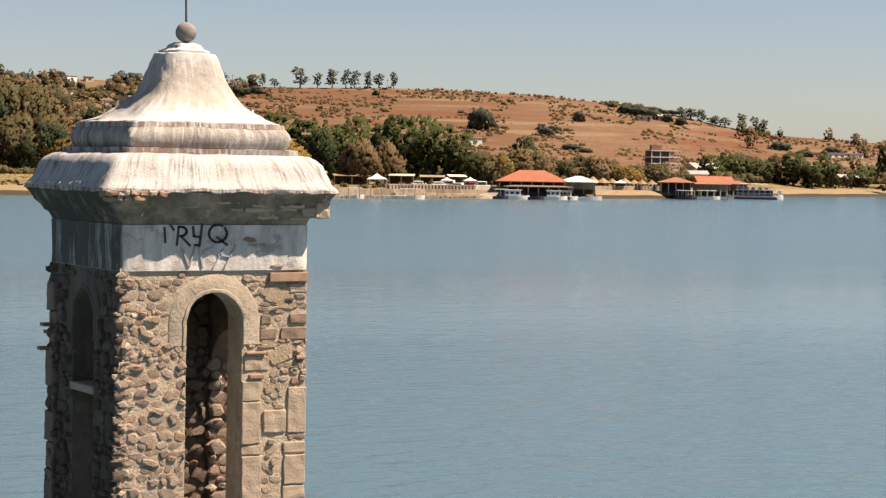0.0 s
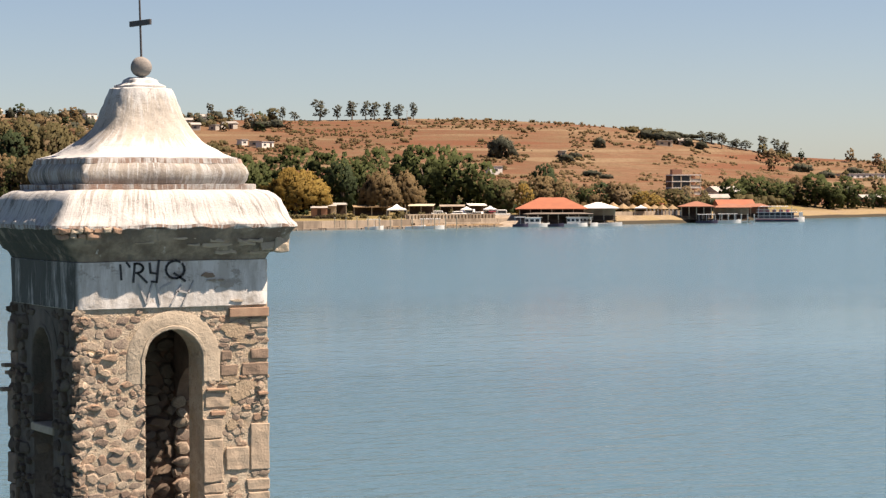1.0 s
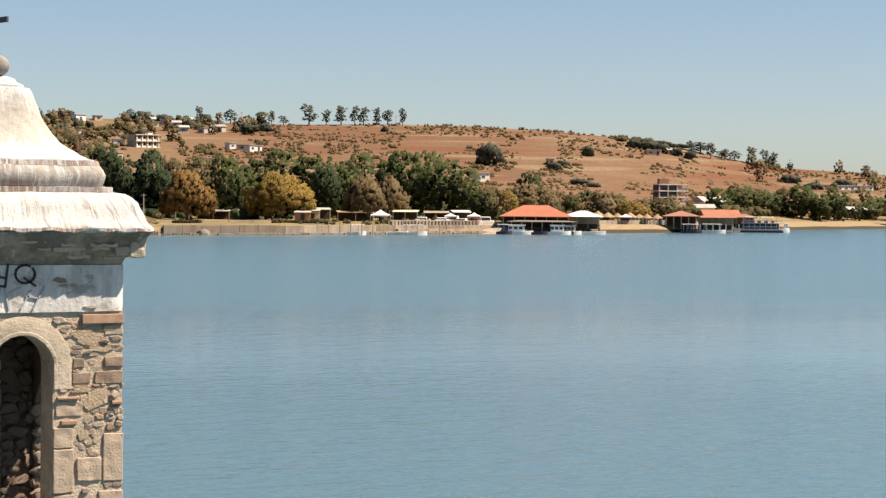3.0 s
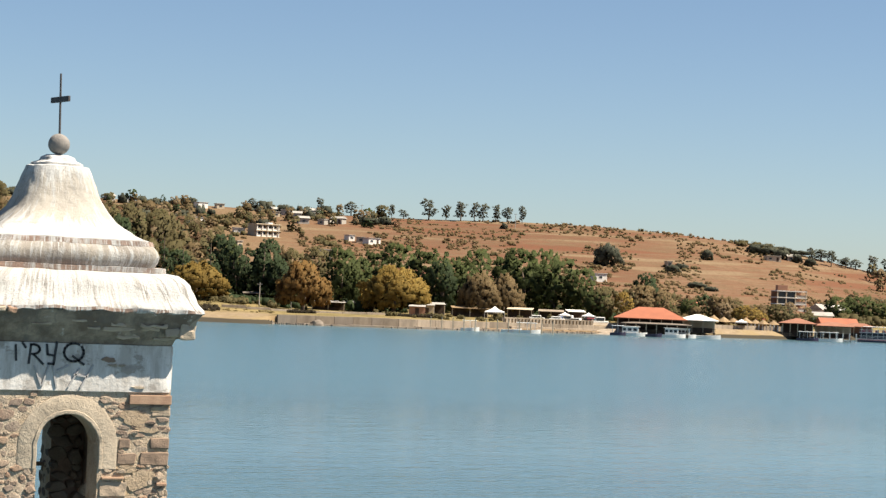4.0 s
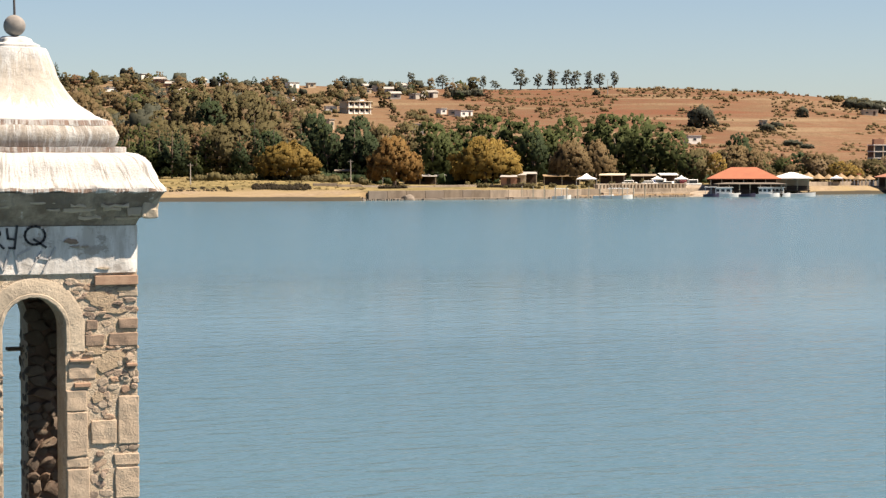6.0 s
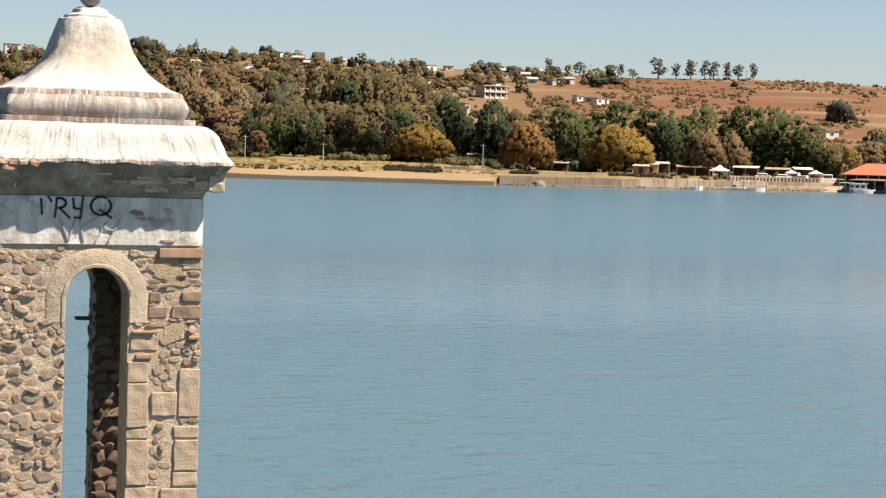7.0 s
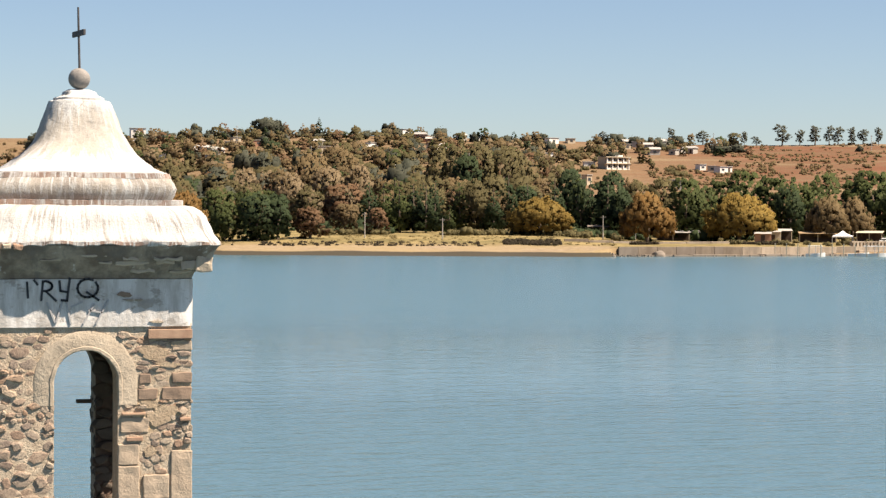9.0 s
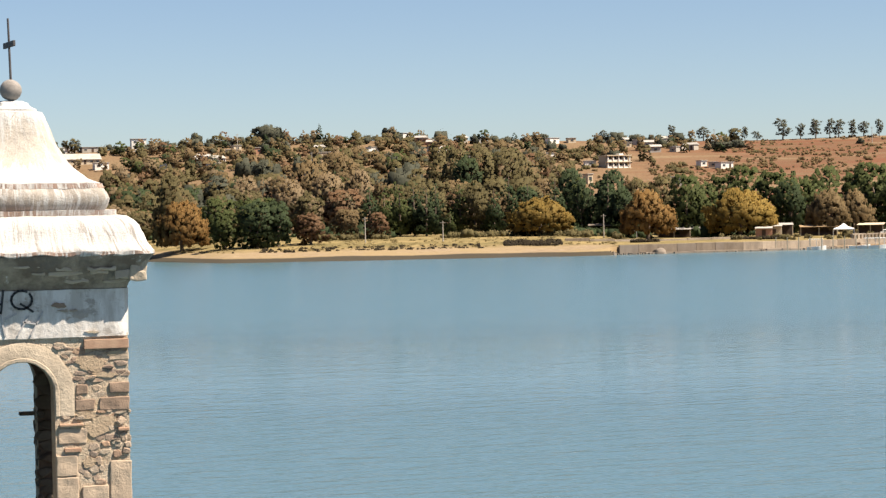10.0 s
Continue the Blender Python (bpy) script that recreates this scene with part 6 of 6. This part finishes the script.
def bulk_stones(name, m, areas, seed, parent, keep=lambda *s: True, material=STONE_SHADED, proud=(0.03, 0.14)):
    """Stones of the sides that stay in shade, joined."""
    rng = np.random.default_rng(seed)
    verts, faces = [], []
    for x0, x1, z0, z1, y in areas:
        for x, z, hw, hh, lean in rubble(rng, x0, x1, z0, z1, 0.15, 0.32, keep, 0.93):
            v, f = SHAPES[int(rng.integers(len(SHAPES)))]
            t = pose(x, y, z, 0, lean, 0) @ Matrix.Diagonal((hw, float(rng.uniform(*proud)), hh, 1))
            b = len(verts)
            verts += [m @ (t @ Vector(p)) for p in v]
            faces += [tuple(b + i for i in g) for g in f]
    ob = part(name, mesh_of(name, verts, faces, material, True), None, parent, "rough uneven field stones")
    tagged(ob, kind="stuff")


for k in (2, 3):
    bulk_stones("stone_facing", Matrix(), [(-A - 0.03, A + 0.03, 1.2, Z_BAND, -A + 0.02)], 30 + k, WALLS[k], off_arch, STONE_GRIMY_SHADE if k == 3 else STONE_SHADED)
inner = A - T


def reveal_stones():
    """Stones of the inner faces and of the jambs of the openings."""
    for k in range(4):
        # inner face: seen from inside, its outside points to +y
        turn = Matrix.Translation((0, -A + T, 0)) @ Matrix.Rotation(math.pi, 4, "Z")
        if k == 1:
            turn = Matrix.Translation((1.17, -A + T / 2, 0)) @ Matrix.Rotation(-math.pi / 2, 4, "Z")
            bulk_stones("jamb_facing", turn, [(-T / 2, T / 2, SILL_Z, 5.6, 0.03)], 71, WALLS[k], material=STONE_JOINED)
            continue
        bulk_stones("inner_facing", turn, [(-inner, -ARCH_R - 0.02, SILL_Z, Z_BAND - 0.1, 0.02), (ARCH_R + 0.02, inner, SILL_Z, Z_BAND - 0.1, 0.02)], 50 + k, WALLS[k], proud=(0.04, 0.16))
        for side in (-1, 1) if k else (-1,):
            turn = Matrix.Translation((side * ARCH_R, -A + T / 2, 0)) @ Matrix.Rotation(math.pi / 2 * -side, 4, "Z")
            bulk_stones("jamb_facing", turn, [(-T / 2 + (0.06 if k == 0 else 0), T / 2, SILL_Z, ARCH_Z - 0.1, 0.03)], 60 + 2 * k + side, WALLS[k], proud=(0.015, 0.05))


reveal_stones()

# Corner stones that stand out from the shaft's edges.
corner_rng = np.random.default_rng(77)
corner_meshes = [mesh_of("corner_stone", v, f, STONE, True) for v, f in SHAPES[:6]]
for cx, cy, wall in ((-A, -A, 0), (A, -A, 0), (-A, A, 3)):
    z = 2.0
    while z < Z_BAND - 0.2:
        h = float(corner_rng.uniform(0.12, 0.26))
        if not (cx > 0 and (z < 5.2 or z > 5.9)):
            sx, sy = float(corner_rng.uniform(0.12, 0.2)), float(corner_rng.uniform(0.12, 0.2))
            turn = Matrix.Rotation(-math.pi / 2 * wall, 4, "Z")
            m = turn @ pose(cx - math.copysign(sx * 0.86, cx), cy - math.copysign(sy * 0.86, cy), z + h / 2, 0, 0, float(corner_rng.uniform(-8, 8))) @ Matrix.Diagonal((sx, sy, h * 0.5, 1))
            part("corner_stone", corner_meshes[int(corner_rng.integers(6))], None, WALLS[wall], "", m)
        z += h

# Broken pieces of the cornice, bricks laid bare at its corner, and patches of lost plaster and a dark hole on the band.


def chunk(name, x0, x1, z0, z1, y0, y1, material, seed, label=""):
    bm = bmesh.new()
    box(bm, x0, x1, y0, y1, z0, z1, 0.02)
    bmesh.ops.subdivide_edges(bm, edges=[e for e in bm.edges if e.calc_length() > 0.1], cuts=3, use_grid_fill=True)
    shift = Vector((seed * 3.1, seed * 1.7, 0))
    for v in bm.verts:
        v.co += Vector((noise.noise(v.co * 6 + shift), noise.noise(v.co * 6 + shift + Vector((7, 0, 0))), noise.noise(v.co * 6 + shift + Vector((0, 7, 0))))) * 0.05
    part(name, bm, material, tower, label)


chip_rng = np.random.default_rng(5)
for row, (start, end, z0, z1, y) in enumerate(((-2.46, -1.3, 8.87, 8.97, -2.47), (-2.42, -1.85, 8.77, 8.865, -2.42))):
    x, k = start, 0
    while x < end:
        w = float(chip_rng.uniform(0.16, 0.27))
        chunk("eaves_brick", x, x + w - 0.012, z0, z1, y, -2.1, ARCH if k % 3 == 1 else BRICK, 10 * row + k, "bare broken brick of the eaves")
        x, k = x + w, k + 1
for k, (x0, x1, z0, z1, y) in enumerate(((2.0, 2.30, 8.46, 8.97, -2.30), (1.72, 2.02, 8.50, 8.66, -2.26), (1.25, 1.6, 8.60, 8.67, -2.26), (0.62, 0.92, 8.66, 8.72, -2.32),
                                         (0.2, 0.42, 8.60, 8.64, -2.25), (0.95, 1.17, 8.50, 8.54, -2.16), (0.5, 1.12, 8.58, 8.66, -2.24), (1.18, 1.74, 8.66, 8.73, -2.32),
                                         (-0.12, 0.33, 8.74, 8.79, -2.36), (0.8, 1.25, 8.45, 8.51, -2.14), (1.5, 1.95, 8.42, 8.47, -2.13), (-0.9, -0.5, 8.66, 8.71, -2.29))):
    chunk("cornice_fragment", x0, x1, z0, z1, y, y + 0.45, ARCH, 20 + k, "broken pale fragment of the cornice")


TURN = np.linspace(0, 2 * math.pi, 26, endpoint=False)


def patch(x, z, w, h, material, seed, label, y=-2.026, parent=None, name="plaster_loss"):
    """A ragged thin patch on the front of the band where the whitewash has come off, or for a hole drawn dark."""
    n, rng = 26, np.random.default_rng(seed)
    wave = rng.uniform(0, 6.28, 3)
    rim = [(x + w / 2 * q * math.cos(2 * math.pi * i / n), z + h / 2 * q * math.sin(2 * math.pi * i / n)) for i, q in enumerate(0.86 + 0.16 * np.sin(2 * TURN + wave[0]) + 0.1 * np.sin(5 * TURN + wave[1]) + 0.06 * np.sin(9 * TURN + wave[2]))]
    verts = [(a, y, b) for a, b in rim] + [(a, y + 0.046, b) for a, b in rim]
    faces = [tuple(range(n))] + [(i, n + i, n + (i + 1) % n, (i + 1) % n) for i in range(n)]
    part(name, mesh_of(name, verts, faces, material), None, parent or band, label)


# The first patch is dark to stand for the shade in a hole.
for k, (x, z, w, h, mat) in enumerate(((0.70, 8.03, 0.27, 0.13, DRESSED_DARK), (0.86, 7.93, 0.36, 0.06, CORNICE), (1.3, 7.52, 0.3, 0.05, ARCH))):
    patch(x, z, w, h, mat, 90 + k, "thin patch for flaked whitewash and a dark hole")
OCHRE = weathered("ochre_render", (0.41, 0.315, 0.22), (0.31, 0.225, 0.15), 3.2, 20, 0.95, 0.06)
for k, (x, z, w, h) in enumerate(((1.26, 6.94, 0.62, 0.36), (1.42, 5.78, 0.66, 0.42), (1.18, 5.98, 0.5, 0.14), (1.52, 6.72, 0.5, 0.12), (1.2, 5.1, 0.3, 0.2), (1.75, 7.12, 0.4, 0.12))):
    patch(x, z, w, h, OCHRE, 190 + k, "patch of ochre render left between the stones", -A - 0.022, WALLS[0], "render_patch")
for x, y, z, w in ((-A - 0.1, A - 0.15, 6.15, 0.3), (-A - 0.12, A - 0.1, 5.66, 0.34), (-A - 0.08, A - 0.2, 6.0, 0.22), (0.42, A - 0.2, 5.75, 0.3)):
    part("slate_stub", boxes((x - w / 2, x + w / 2, y - 0.12, y + 0.12, z - 0.035, z + 0.035), bevel=0.01), DRESSED_DARK, WALLS[3], "thin dark slate stub", Matrix.Rotation(math.pi / 2, 4, "Z"))

# The pale ledge across the shaded side's opening, and the large quoins on that side's far corner.
turn = Matrix.Rotation(math.pi / 2, 4, "Z")
part("ledge", boxes((-A - 0.05, -A + 0.5, -0.66, 0.66, 4.94, 5.10), bevel=0.03), ARCH, WALLS[3], "pale stone ledge across the opening", turn)
quoin_rng = np.random.default_rng(41)
z = 1.6
while z < Z_BAND - 0.5:
    h = float(quoin_rng.uniform(0.3, 0.85))
    out = float(quoin_rng.uniform(0.02, 0.13))
    bm = boxes((-A - out, -A + 0.3, A - 0.4, A + float(quoin_rng.uniform(0.0, 0.08)), z, z + h - 0.03), bevel=0.04)
    bmesh.ops.subdivide_edges(bm, edges=[e for e in bm.edges if e.calc_length() > 0.15], cuts=3, use_grid_fill=True)
    for v in bm.verts:
        v.co += Vector((noise.noise(v.co * 4), noise.noise(v.co * 4 + Vector((7, 0, 0))), noise.noise(v.co * 4 + Vector((0, 7, 0))))) * 0.035
    part("quoin", bm, DRESSED_DARK, WALLS[3], "large squared corner stone", turn)
    z += h
